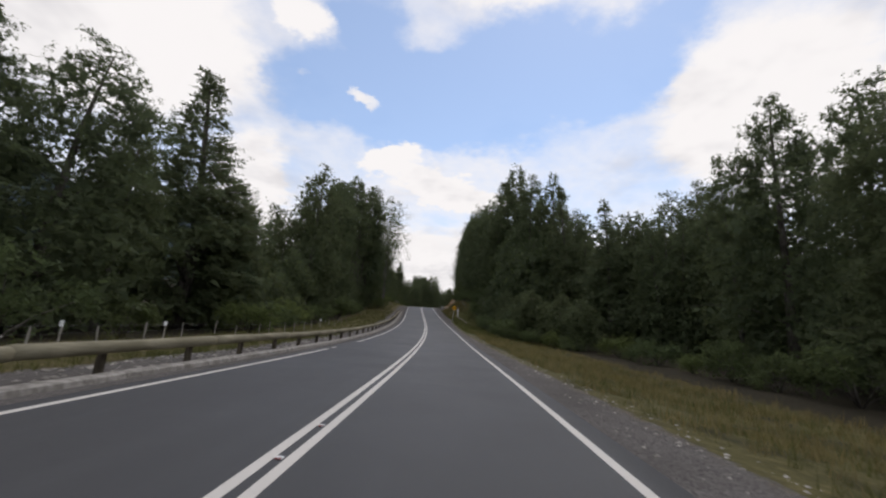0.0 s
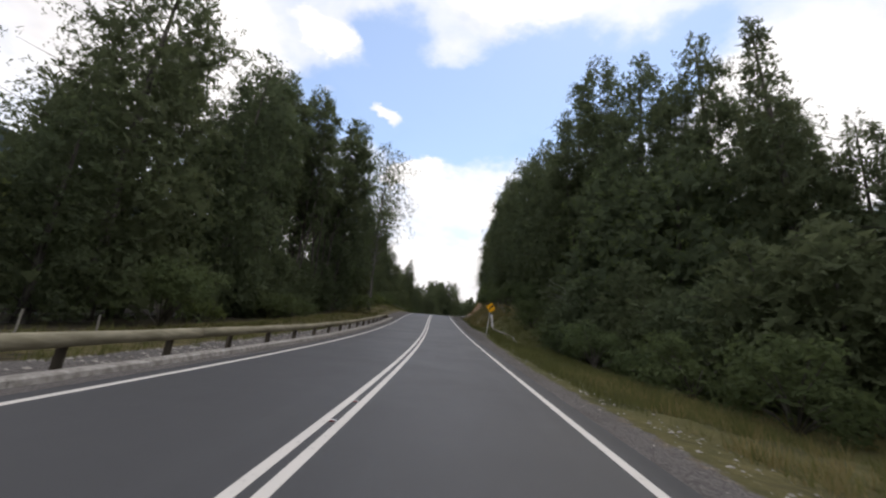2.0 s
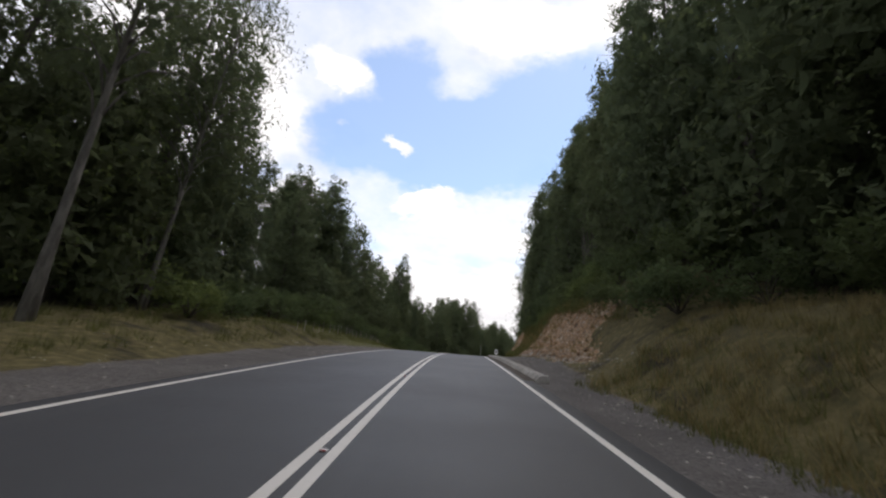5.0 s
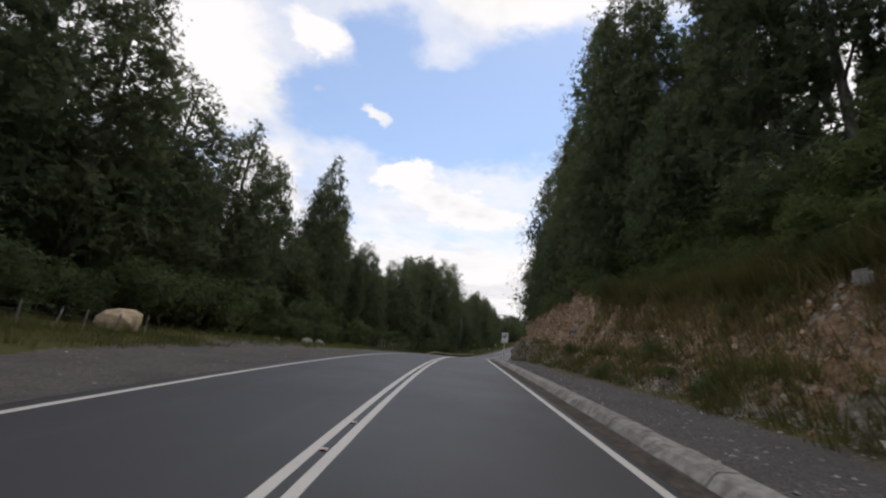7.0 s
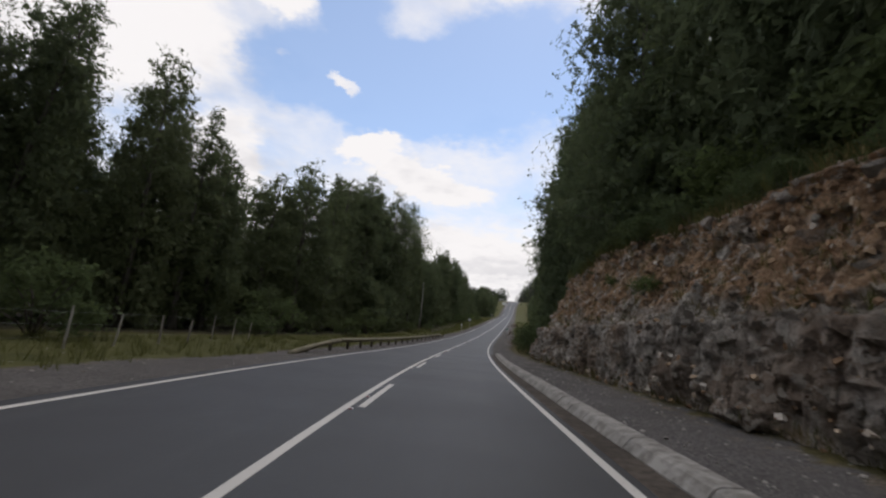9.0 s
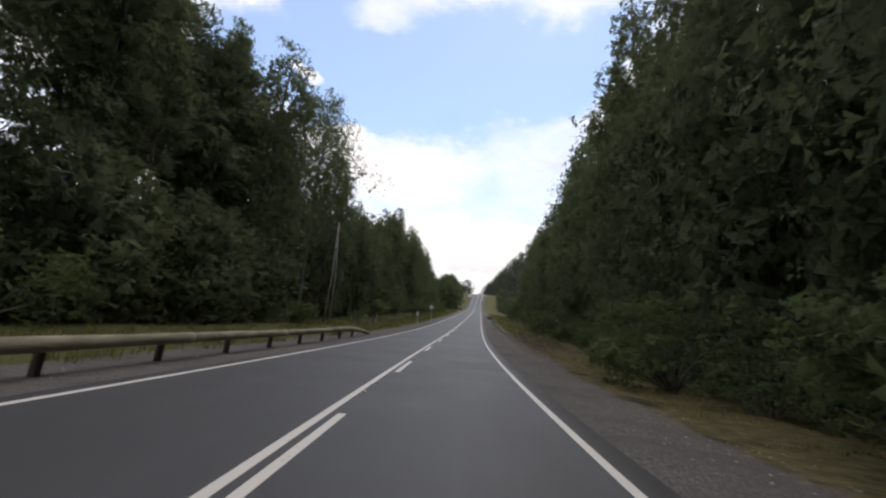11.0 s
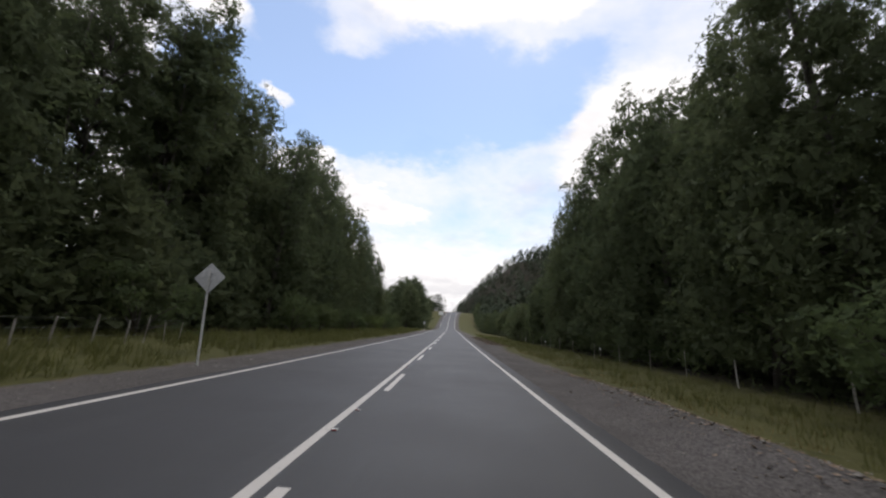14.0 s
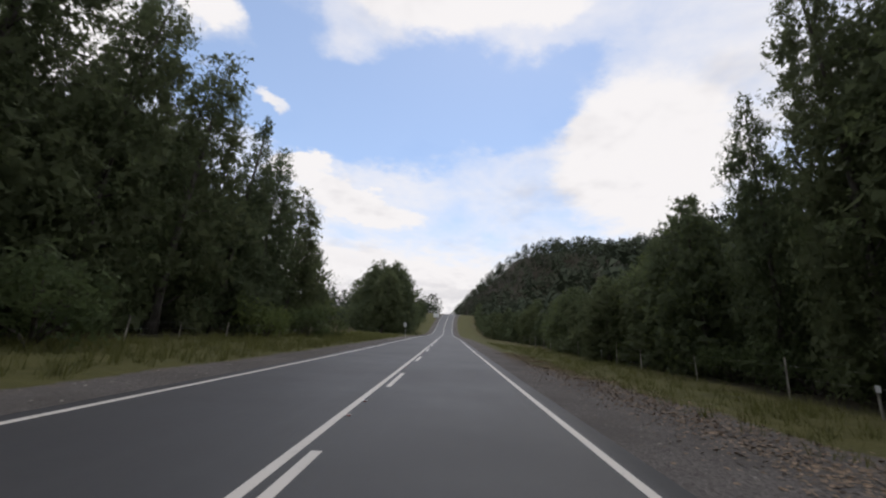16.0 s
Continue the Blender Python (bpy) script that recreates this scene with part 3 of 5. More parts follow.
for start, stop in ((-60, 20.3), (21.2, 21.9), (27.6, 880)):
    line_mark("edge_line_left", start, stop, EDGE_L)
line_mark("edge_line_right", -60, 880, EDGE_R)
line_mark("centre_line", -60, 880, -0.12)
line_mark("centre_line_solid", -60, 202.2, 0.12)
dash_ends = [211.7, 221.2, 230.6, 240.2] + [251.76 + 9.16 * k for k in range(5)] + [288.4 + 9.16 * k for k in range(1, 36)]
for end in dash_ends:
    tagged(line_mark("centre_dash", end - 3.45, end, 0.12, step=1.2), group="dashes of the centre line")


# ---- woods: tree kinds, built once and copied ----
def sprigs(centre, normal, size, rng, leaves=3, slim=1.0):
    """Small leafy twigs: fans of narrow pointed leaves around each centre."""
    c, nrm = np.asarray(centre), np.asarray(normal)
    k = len(c)
    ref = rng.normal(size=(k, 3))
    u = np.cross(nrm, ref)
    u /= np.linalg.norm(u, axis=1)[:, None] + 1e-9
    w = np.cross(nrm, u)
    verts = [c[:, None]]
    for j in range(leaves):
        a = 2 * math.pi * (j + rng.uniform(-.3, .3, k)) / leaves
        along = np.cos(a)[:, None] * u + np.sin(a)[:, None] * w
        cross = np.cross(nrm, along)
        ln = (size * rng.uniform(.6, 1.25, k))[:, None]
        bend = nrm * ln * rng.uniform(-.5, .35, k)[:, None]
        verts.append((c + along * ln + cross * ln * slim * .20 + bend)[:, None])
        verts.append((c + along * ln * .72 - cross * ln * slim * .24 + bend * .6)[:, None])
    v = np.concatenate(verts, 1)
    m = 1 + 2 * leaves
    base = np.arange(k)[:, None] * m
    f = np.concatenate([np.concatenate([base, base + 1 + 2 * j, base + 2 + 2 * j], 1) for j in range(leaves)], 0)
    return v.reshape(-1, 3), f


def sphere_ways(k, rng):
    v = rng.normal(size=(k, 3))
    return v / np.linalg.norm(v, axis=1)[:, None]


# lowest branch, flatness of a spray, number of sprays, leafy tangles per spray, twigs shown bare
SHAPES = {"cone": (.03, .46, 170, 4.5, 8), "sparse": (.30, .34, 56, 1.5, 1), "narrow": (.05, .80, 96, 5, 7), "dome": (.03, .62, 140, 5.5, 7), "grove": (.36, .60, 60, 4, 2), "bare": (.60, .60, 36, 4, 3)}


def tree_kind(name, seed, tall, wide, shape, twigs, leaf_mat, bark_mat, label, twig=.275):
    """A tree of drooping leafy sprays set round a bent trunk, each spray a tangle with leaves standing out of it."""
    rng = np.random.default_rng(seed)
    wide *= 1.22
    tree = empty_at(name, (0, 0, 0))
    bottom, flat, count, dense, bare = SHAPES[shape]
    if twig > .5 or tall < 12:
        count //= 2
    if shape == "cone":
        spread = lambda h: wide * (np.clip(1 - h, 0, 1) ** .85 * (.7 + .3 * np.minimum(1, h * 6)) + .03)
    elif shape == "sparse":
        spread = lambda h: 1.06 * wide * (np.sin(np.pi * np.clip((h - .24) / .80, 0.04, 1)) ** .6)
    elif shape == "grove":
        spread = lambda h: wide * (np.sin(np.pi * np.clip(.08 + .88 * (h - .34) / .66, 0.03, 1)) ** .7)
    elif shape == "narrow":
        spread = lambda h: wide * (np.sin(np.pi * np.clip(.16 + .82 * h, 0, 1)) ** .85)
    else:
        spread = lambda h: wide * (np.sin(np.pi * np.clip(.24 + .745 * h, 0, 1)) ** .75)
    lean = rng.uniform(-.03, .03, 2)
    axis = lambda h: np.stack([lean[0] * tall * h ** 2 + .15 * np.sin(5 * h + seed), lean[1] * tall * h ** 2 + .15 * np.cos(4 * h + seed), tall * h], -1)
    h = bottom + (1 - bottom) * ((np.arange(count) + rng.uniform(0, 1, count)) / count) ** .95 * .975
    ang = np.arange(count) * 2.4 + rng.uniform(-.6, .6, count)
    # uneven outline: broad bulges, and some limbs that reach out or stop short
    rad = spread(h) * (1 + .16 * np.sin(ang * 2 + seed) * np.sin(h * 11 + seed)) * rng.uniform(.80, 1.10, count)
    out = rad * rng.uniform(.42, .74, count)
    lobe = axis(h) + np.stack([np.cos(ang) * out, np.sin(ang) * out, rng.uniform(-.015, .015, count) * tall], -1)
    long = np.maximum(.38 * rad, .42)
    broad = np.maximum(.32 * rad * rng.uniform(.8, 1.2, count), .38)
    thick = flat * np.maximum(.36 * rad, .6)
    if twig > .5 or tall < 12 or shape == "sparse":
        long, broad, thick = long * 1.3, broad * 1.3, thick * 1.3
    hs = np.linspace(0, .95, 10)
    girth = {"dome": .017, "cone": .017, "grove": .0044, "bare": .006}.get(shape, .0115)
    pieces = [tube(axis(hs), girth * tall * (1 - hs * .94) * (1 + .6 * np.exp(-hs * 30)), 7)]
    for i in range(0, count, bare):
        a = axis(np.array(max(.04, h[i] - .07)))
        mid = (a + lobe[i]) / 2 + np.array([0, 0, .015 * tall])
        end = axis(h[i]) + (lobe[i] - axis(h[i])) * 1.5
        pieces.append(tube([a, mid, lobe[i], end], [.0046 * tall * (1.1 - h[i]), .0032 * tall * (1.1 - h[i]), .02, .008], 4))
    if shape == "grove":
        # dead side twigs on the bare stem, and a second thin stem from the same foot
        for hh in np.linspace(.12, .5, 9):
            w = rng.normal(size=3) * np.array([1, 1, .25])
            a = axis(np.array(hh))
            pieces.append(tube([a, a + w * .6, a + w * 1.3 + np.array([0, 0, .2])], [.03, .02, .008], 4))
        fork = axis(hs) + np.stack([.9 * np.sin(hs * 2.2), -.7 * np.sin(hs * 2.0), 0 * hs], -1)
        pieces.append(tube(fork[:8], .0034 * tall * (1 - hs[:8] * .94), 6))
    v, f = joined(pieces)
    sheet("trunk", v, f, bark_mat, tree, shade=True)
    share = (long * broad) ** .7
    chance = share / share.sum()

    def in_spray(k, q):
        pick = rng.choice(count, k, p=chance)
        rx, ry = np.cos(ang[pick]), np.sin(ang[pick])
        u, w = q[:, 0] * long[pick], q[:, 1] * broad[pick]
        c = lobe[pick] + np.stack([rx * u - ry * w, ry * u + rx * w, q[:, 2] * thick[pick] - .16 * u - .25 * broad[pick] * q[:, 1] ** 2], -1)
        way = np.stack([rx * q[:, 0] - ry * q[:, 1], ry * q[:, 0] + rx * q[:, 1], q[:, 2] + .5], -1)
        return c, way, pick
    # leaves on and just outside the skin of each spray
    q = sphere_ways(twigs, rng) * (.55 + .6 * rng.uniform(0, 1, twigs) ** .6)[:, None]
    c, way, pick = in_spray(twigs, q)
    c = c + .28 * np.stack([lumps(c, .9, 2), lumps(c + 31, .9, 2), lumps(c + 67, .9, 2)], -1)
    c[:, 2] = np.maximum(c[:, 2], .15)
    nrm = way + rng.normal(size=(twigs, 3)) * .55
    nrm /= np.linalg.norm(nrm, axis=1)[:, None]
    v1, f1 = sprigs(c, nrm, twig * rng.uniform(.65, 1.3, twigs), rng, *((2, 1.5) if twig > .5 else (3, 1.5)))
    sheet("crown", v1, f1, leaf_mat, tree)
    # tangled inner twigs and leaves that close the crown
    k = int(count * dense * 3.0)
    c, way, pick = in_spray(k, sphere_ways(k, rng) * rng.uniform(0, .85, k)[:, None])
    c = c - (c - axis(h[pick])) * np.array([1, 1, 0]) * rng.uniform(0, .28, k)[:, None]
    c[:, 2] = np.maximum(c[:, 2], .3)
    v2, f2 = sprigs(c, sphere_ways(k, rng), np.clip(.68 * broad[pick], .48, .70) * (1.3 if twig > .5 else 1.0) * rng.uniform(.7, 1.25, k), rng, 2, 1.7)
    sheet("inner_foliage", v2, f2, INNER, tree)
    tagged(tree, label, "tree")
    return tree


def bush_kind(name, seed, tall, wide, twigs, leaf_mat, label, twig=.26):
    rng = np.random.default_rng(seed)
    bush = empty_at(name, (0, 0, 0))
    count = 11
    ang = rng.uniform(0, 6.28, count)
    out = wide * np.sqrt(rng.uniform(0, 1, count)) * .75
    lobe = np.stack([np.cos(ang) * out, np.sin(ang) * out, tall * rng.uniform(.25, .78, count) * (1 - .35 * (out / wide) ** 2)], -1)
    big = rng.uniform(.28, .5, count) * min(wide, tall)
    pieces = [tube([(0, 0, 0), lobe[i] * np.array([.4, .4, .6]), lobe[i]], [.035, .025, .01], 5) for i in range(count)]
    v, f = joined(pieces)
    sheet("branchwork", v, f, BARK, bush, shade=True)
    pick = rng.choice(count, twigs)
    way = sphere_ways(twigs, rng) + np.array([0, 0, .3])
    way /= np.linalg.norm(way, axis=1)[:, None]
    c = lobe[pick] + way * (big[pick] * rng.uniform(.4, 1.15, twigs))[:, None]
    c[:, 2] = np.maximum(c[:, 2], .06)
    nrm = way + rng.normal(size=(twigs, 3)) * .6
    nrm /= np.linalg.norm(nrm, axis=1)[:, None]
    leafy = sprigs(c, nrm, twig * rng.uniform(.6, 1.4, twigs), rng, 3, 1.5)
    v, f = leafy
    sheet("foliage", v, f, leaf_mat, bush)
    tagged(bush, label, "shrub")
    return bush


TALL = 24.0
KINDS = {
    "dome": [tree_kind("beech_tree", 11 + i, TALL, w, "dome", 3400, LEAF, BARK, "tall dark green evergreen beech with dense layered foliage") for i, w in enumerate((5.0, 4.5, 5.6))],
    "narrow": [tree_kind("slender_tree", 31 + i, TALL, w, "narrow", 2300, LEAF, PALE_BARK, "slender dark green forest tree with a pale trunk") for i, w in enumerate((2.7, 3.2))],
    "cone": [tree_kind("conical_tree", 41, TALL, 4.7, "cone", 3200, NEEDLE, BARK, "conical dark evergreen tree with tiered branches", .26)],
    "sparse": [tree_kind("open_tree", 51 + i, TALL, w, "sparse", 2700, LEAF, PALE_BARK, "tall open tree with layered foliage and bare lower trunk") for i, w in enumerate((5.6, 4.6))],
    "grove": [tree_kind("bare_stemmed_tree", 56 + i, TALL, w, "grove", 1500, LEAF, BARK, "tall thin tree with a bare dark stem below its crown", .25) for i, w in enumerate((2.6, 3.2, 2.2))],
    "bare": [tree_kind("leaning_bare_tree", 166 + i, TALL, w, "bare", 900, LEAF, BARK, "tall leaning dark stem with leaves only near its top", .25) for i, w in enumerate((2.4, 2.9))],
    "young": [tree_kind("young_tree", 61, 14, 4.2, "dome", 2400, LEAF_YELLOW, BARK, "young yellowish green broadleaf tree", .19)],
    "small": [tree_kind("small_tree", 64 + i, 11, w, "dome", 1200, LEAF, BARK, "low dark green tree at the wood's edge", .20) for i, w in enumerate((3.2, 3.8))],
    "back": [tree_kind("forest_tree", 71 + i, TALL, w, "dome", 950, LEAF, BARK, "dark green tree deep in the roadside wood", .62) for i, w in enumerate((5.4, 4.6))],
}
SIZE = {"young": 14.0, "small": 11.0}
BUSHES = [bush_kind("shrub", 81 + i, t, w, 700, BUSH, "dense dark green shrub at the wood's edge", .235) for i, (t, w) in enumerate(((3.2, 2.2), (2.6, 2.4), (4.2, 2.3)))]
BUSHES.append(bush_kind("pale_shrub", 91, 2.6, 2.0, 640, LEAF_YELLOW, "yellowish green shrub at the wood's edge", .235))
used = set()


def plant(kind, s, d, height, rng, turn=None, sink=.25, fat=1.0, tilt=2):
    """One more tree or shrub of a kind, scaled to its height (for trees of 20 m, shrubs by factor)."""
    x, y, z = [float(c) for c in ground_at(s, d)]
    turn = rng.uniform(0, 360) if turn is None else turn
    k = height
    m = pose(x, y, z - sink * k * .3, rng.uniform(-tilt, tilt), rng.uniform(-tilt, tilt), turn) @ Matrix.Diagonal((k * fat, k * fat, k, 1))
    if kind.name not in used:
        used.add(kind.name)
        kind.matrix_basis = m
        return kind
    base = kind.scale.copy()
    kind.scale = (1, 1, 1)
    made = copy_thing(kind, m)
    kind.scale = base
    return made


def woods():
    rng = np.random.default_rng(7)
    tag = "roadside woods"
    left_top = [(-60, 15), (0, 14), (20, 15.5), (24, 15), (27, 13.5), (31, 14), (35, 21), (38, 14.5), (43, 11.5), (45, 7.5), (48, 6), (55, 6.2), (59, 8.5), (62, 8), (64, 10), (66, 17), (70, 22), (78, 21), (90, 22), (105, 25), (125, 29), (140, 25), (146, 20), (150, 17), (154, 18), (158, 22.5), (164, 23.5), (172, 21.5), (179, 19), (186, 17), (192, 16.5), (195, 15), (197, 11), (200, 12), (204, 21), (211, 19), (214, 15), (225, 15), (231, 14.5), (236, 15.5), (246, 20.5), (265, 26), (280, 29), (290, 29), (297, 25), (300, 22), (307, 19.5), (311, 20), (318, 18.8), (330, 21), (336, 24), (340, 21.5), (348, 24.5), (361, 23.5), (369, 22), (385, 21.5), (399, 20.5), (410, 15), (416, 9)]
    left_axis = [(-60, -19), (100, -19), (125, -15), (145, -18), (175, -18), (210, -17.5), (420, -17.5)]
    right_top = [(-60, 15), (18, 15), (24, 16), (31, 21), (36, 18), (40, 13), (45, 12.2), (49, 14), (53, 16), (59, 19), (65, 14), (70, 17), (76, 25), (90, 27), (118, 29), (135, 34), (160, 36), (170, 37), (195, 39), (210, 38), (240, 37), (252, 32), (270, 28.5), (284, 28), (294, 32.5), (305, 32.5), (320, 29.5), (326, 26.5), (335, 23), (345, 25.5), (352, 28), (356, 28), (361, 25.5), (370, 21.5), (375, 19), (380, 15), (386, 12), (392, 9), (420, 8)]
    right_axis = [(-60, 24), (70, 24), (84, 19), (110, 17), (130, 15.5), (180, 15.3), (205, 15), (222, 13.4), (258, 13.4), (272, 17), (300, 18), (420, 18)]
    def put(name, s, d, h, fat=None):
        pick = KINDS[name]
        k = h / SIZE.get(name, TALL)
        own = np.random.default_rng(int(abs(s) * 97 + abs(d) * 1013))
        tagged(plant(pick[int(own.integers(len(pick)))], s, d, k, own, tilt={"grove": 5, "bare": 8}.get(name, 2), fat=fat or .92 * min(1.2, max(.8, (1 / k) ** .5))), group=tag)

    # trees that stand out against the sky: side, station, offset, top over the road, kind
    marks = [(21.0, -19.3, 16.6, "dome", 1.25), (26.8, -20, 15.2, "narrow", 1.3), (35.4, -20, 23, "cone", 1.6), (41.5, -21, 13, "dome", .8), (57.5, -19, 9.8, "young", 1.0), (69, -19.2, 26, "dome", .95), (74.5, -21, 23.5, "dome", .9),
             (77, -19, 21, "narrow", 1.1), (81, -18.5, 26, "dome", .8), (86, -18.5, 28, "grove", 1.3), (91, -18, 30, "grove", 1.3), (88.5, -20, 28, "grove", 1.3), (94, -19, 31, "grove", 1.3), (97, -17.0, 32, "dome", .85), (103, -16.6, 33, "dome", .8), (107.5, -16.4, 34, "dome", .75), (112, -15.5, 34, "dome", .8), (118, -10.6, 33, "sparse", .62), (124, -11.4, 29, "sparse", .5), (131, -13.6, 25, "sparse", .55), (145, -17.5, 17, "dome", .9),
             (157.5, -18.5, 22, "dome", .9), (163, -18.5, 23.5, "dome", .85), (180, -18, 17.3, "dome", 1.1), (187, -17.5, 18.5, "dome", .9), (192, -17.5, 17.5, "dome", .8), (203.5, -17.5, 24, "dome", .75), (206.5, -19, 22, "dome", .8), (210, -17.8, 20.8, "dome", .62), (216.5, -17.5, 15.8, "dome", .7), (223.5, -17.5, 18.2, "dome", .72), (228, -17.5, 16.6, "narrow", 1.2), (219.3, -19, 14, "dome", .9), (225.3, -19, 13.8, "dome", .9), (213.3, -19, 15.5, "dome", .8), (231.5, -18, 14.6, "dome", .9), (211, -21, 19, "dome", .8), (214, -20.5, 19.5, "dome", .9), (219, -20.5, 18, "dome", .95), (227, -20.5, 17.6, "dome", .95), (232.5, -20, 16.5, "dome", .9), (282, -18, 29, "dome", .8), (277.5, -21, 26.5, "back", 1.05), (281, -22.5, 27.5, "back", 1.05), (284, -21.5, 26, "back", .95), (288.5, -17.6, 27, "sparse", .7), (292, -17.3, 29, "sparse", .6), (297.6, -17.3, 26, "dome", .55), (303, -18, 22, "dome", .75), (331.5, -18, 22.5, "dome", .8), (336.5, -18, 24.8, "dome", .75), (343, -18.5, 23.5, "narrow", 1.1), (348.5, -18, 25, "dome", .8), (360, -17.5, 25, "dome", .9), (366, -17.5, 24.5, "dome", .9), (371, -18, 23, "dome", .9), (294.5, -18.5, 29, "sparse", .75), (377, -17.5, 23, "dome", .85), (383.5, -17.2, 22, "dome", .85), (390, -16.5, 20.5, "cone", 1.0), (396, -16.5, 19.5, "dome", .9), (402, -16, 17.5, "dome", .9), (408, -16.2, 12, "small", 1.0),
             (23, 25, 18.5, "dome", .9), (30.5, 26, 22.3, "dome", 1.0), (36, 26.5, 18.5, "narrow", .9), (67.5, 25.5, 16.5, "dome", .8), (74.5, 26.5, 23.5, "dome", .8), (57.8, 25.2, 20.3, "cone", 1.3), (50, 27.5, 16, "back", .9), (62, 30, 20, "back", .9), (60.5, 26, 15.5, "dome", .8), (65, 27, 14, "small", 1.2), (70.5, 23.5, 26.5, "cone", .95), (78, 23.5, 32, "dome", .8), (84.5, 20, 33, "dome", .9), (91, 18.5, 37, "dome", .9), (98.5, 18, 35.5, "dome", 1.0), (107, 17.6, 32, "dome", 1.0), (115.5, 17.0, 32, "dome", .98), (123, 16.6, 33, "dome", .98), (75, 18.5, 17, "young", 1.1), (82, 17.5, 19, "young", 1.0),
             (43, 34, 20, "dome", .9), (48, 34, 21, "dome", .9), (54, 35, 23.5, "dome", .9), (59, 35, 23, "dome", .9), (41, 31, 17, "back", .9), (45, 31.5, 16.5, "back", .9), (49.5, 32.5, 16, "back", .9), (48, 29, 15, "back", .9), (52, 30, 16.5, "back", .9), (57, 32, 18.5, "back", .9), (60, 31, 19.5, "back", .9), (66, 31, 20, "back", .9),
             (240, 13.2, 29, "dome", .6), (262, 15.4, 31, "dome", .85), (270, 15.2, 31, "dome", .85), (278, 15.4, 31, "dome", .85), (154.5, 17, 34, "narrow", .9), (173, 17.5, 36, "narrow", .8), (177, 16, 37, "narrow", .9), (292.5, 18.5, 32, "grove", 1.2), (295, 19.5, 32, "grove", 1.2), (351, 18.5, 28, "dome", .8), (357.5, 17.8, 26.5, "dome", .85), (365, 17.2, 22.5, "dome", .8), (372, 17.2, 20, "dome", .65), (377, 17, 15.5, "dome", .6), (382, 16.5, 11, "young", .9)]
    # thin strips of wood with open sky behind their bare stems
    strips = {-1: ((84, 108), (156, 168), (262, 280), (326, 347)), 1: ((90.5, 96.5), (158, 176))}
    for s, d, top, name, fat in marks:
        thin = any(a < s < b for a, b in strips[1 if d > 0 else -1]) and name == "dome"
        put("grove" if thin else name, s, d, top - float(terrain(s, d)), 1.15 if thin else fat)
    wild, own_rng = np.random.default_rng(17), np.random.default_rng(18)
    for side, axis, top in ((-1, left_axis, left_top), (1, right_axis, right_top)):
        for a, b in strips[side]:
            s = a + 1.0
            while s < b:
                high = side > 0 and s > 140
                d = float(table(s, axis)) + side * wild.uniform(1 if high else -1, 8)
                put("bare" if s > 140 and side > 0 and wild.random() < .55 or s < 110 and side < 0 and wild.random() < .4 else "grove", s, d, (float(table(s, top)) - float(terrain(s, d))) * wild.uniform(.84, .96 if high else .99), wild.uniform(.9, 1.2))
                s += wild.uniform(.55, .95) if high else wild.uniform(1.1, 1.9) if s < 110 else wild.uniform(.8, 1.5)
            s = a
            high = side > 0 and 140 < s < 180
            while s < b:
                d = float(table(s, axis)) + side * (wild.uniform(1, 6) if high else wild.uniform(-2.5, 0))
                put("small", s, d, wild.uniform(5, 8) if high else wild.uniform(5.5, 8) if s < 110 else wild.uniform(7.5, 10), 1.2)
                s += wild.uniform(1.6, 2.4) if high else wild.uniform(2.6, 3.6)
    for side, top, axis in ((-1, left_top, left_axis), (1, right_top, right_axis)):
        taken = [m[0] for m in marks if m[1] * side > 0]
        # begins behind the start: unseen trees added there to close off the light
        s = -55.0
        while s < 412:
            d = float(table(s, axis)) + rng.uniform(-1.2, 1.2)
            h = (float(table(s, top)) - float(terrain(s, d))) * rng.uniform(.90, 1.02)
            roll = rng.random()
            if min(abs(s - m) for m in taken) > 2.4 and not any(a < s < b for a, b in strips[side]):
                if h < 12:
                    name = "young" if roll < .25 else "small"
                else:
                    name = "dome" if roll < .66 else "narrow" if roll < .86 else "cone" if roll < .94 else "young"
                if name == "young" and h > 17:
                    h = rng.uniform(12, 16)
                put(name, s, d, h, .86 if side > 0 and 128 < s < 240 and name != "narrow" else None)
            s += (9.0 if s < -8 else 5.7 if h > 14 else 4.0) * rng.uniform(.8, 1.2)
        # the trees behind, with unseen light-blocking ones before the start as well
        s = -50.0
        while s < 410:
            d = float(table(s, axis)) + side * rng.uniform(5.5, 9)
            h = (float(table(s, top)) - float(terrain(s, d))) * rng.uniform(.78, .97)
            if h > 5 and not (side < 0 and 41 < s < 67) and not any(a - 2 < s < b + 8 for a, b in strips[side]):
                put("back", s, d, h)
            s += (11 if s < -8 else 5.6) * rng.uniform(.8, 1.2)
        # shrubs along the edge
        s = -20.0
        while s < 418:
            a = abs(float(table(s, axis)))
            cut = side > 0 and 128 < s < 238
            d = side * (rng.uniform(10.6, 12.5) if cut else min(a - 4.5, 14.5) + rng.uniform(-1.2, 1.2) if not (side > 0 and s < 80) else rng.uniform(17, 19.5))
            kind = BUSHES[int(rng.choice(4, p=(.34, .3, .32, .04) if s > 195 else (.3, .3, .25, .15)))]
            k = rng.uniform(.6, 1.25) * (.75 if cut or (side > 0 and s < 80) else 1.0)
            if side > 0 and s > 322:
                d = rng.uniform(16, 18)
            if side > 0 and 84 < s < 128:
                d = rng.uniform(11.5, 14)
            if side > 0 and 44 < s <= 84:
                d = rng.uniform(-.9, .9) + float(table(s, [(44, 16), (56, 12), (70, 10.9), (84, 11.2)]))
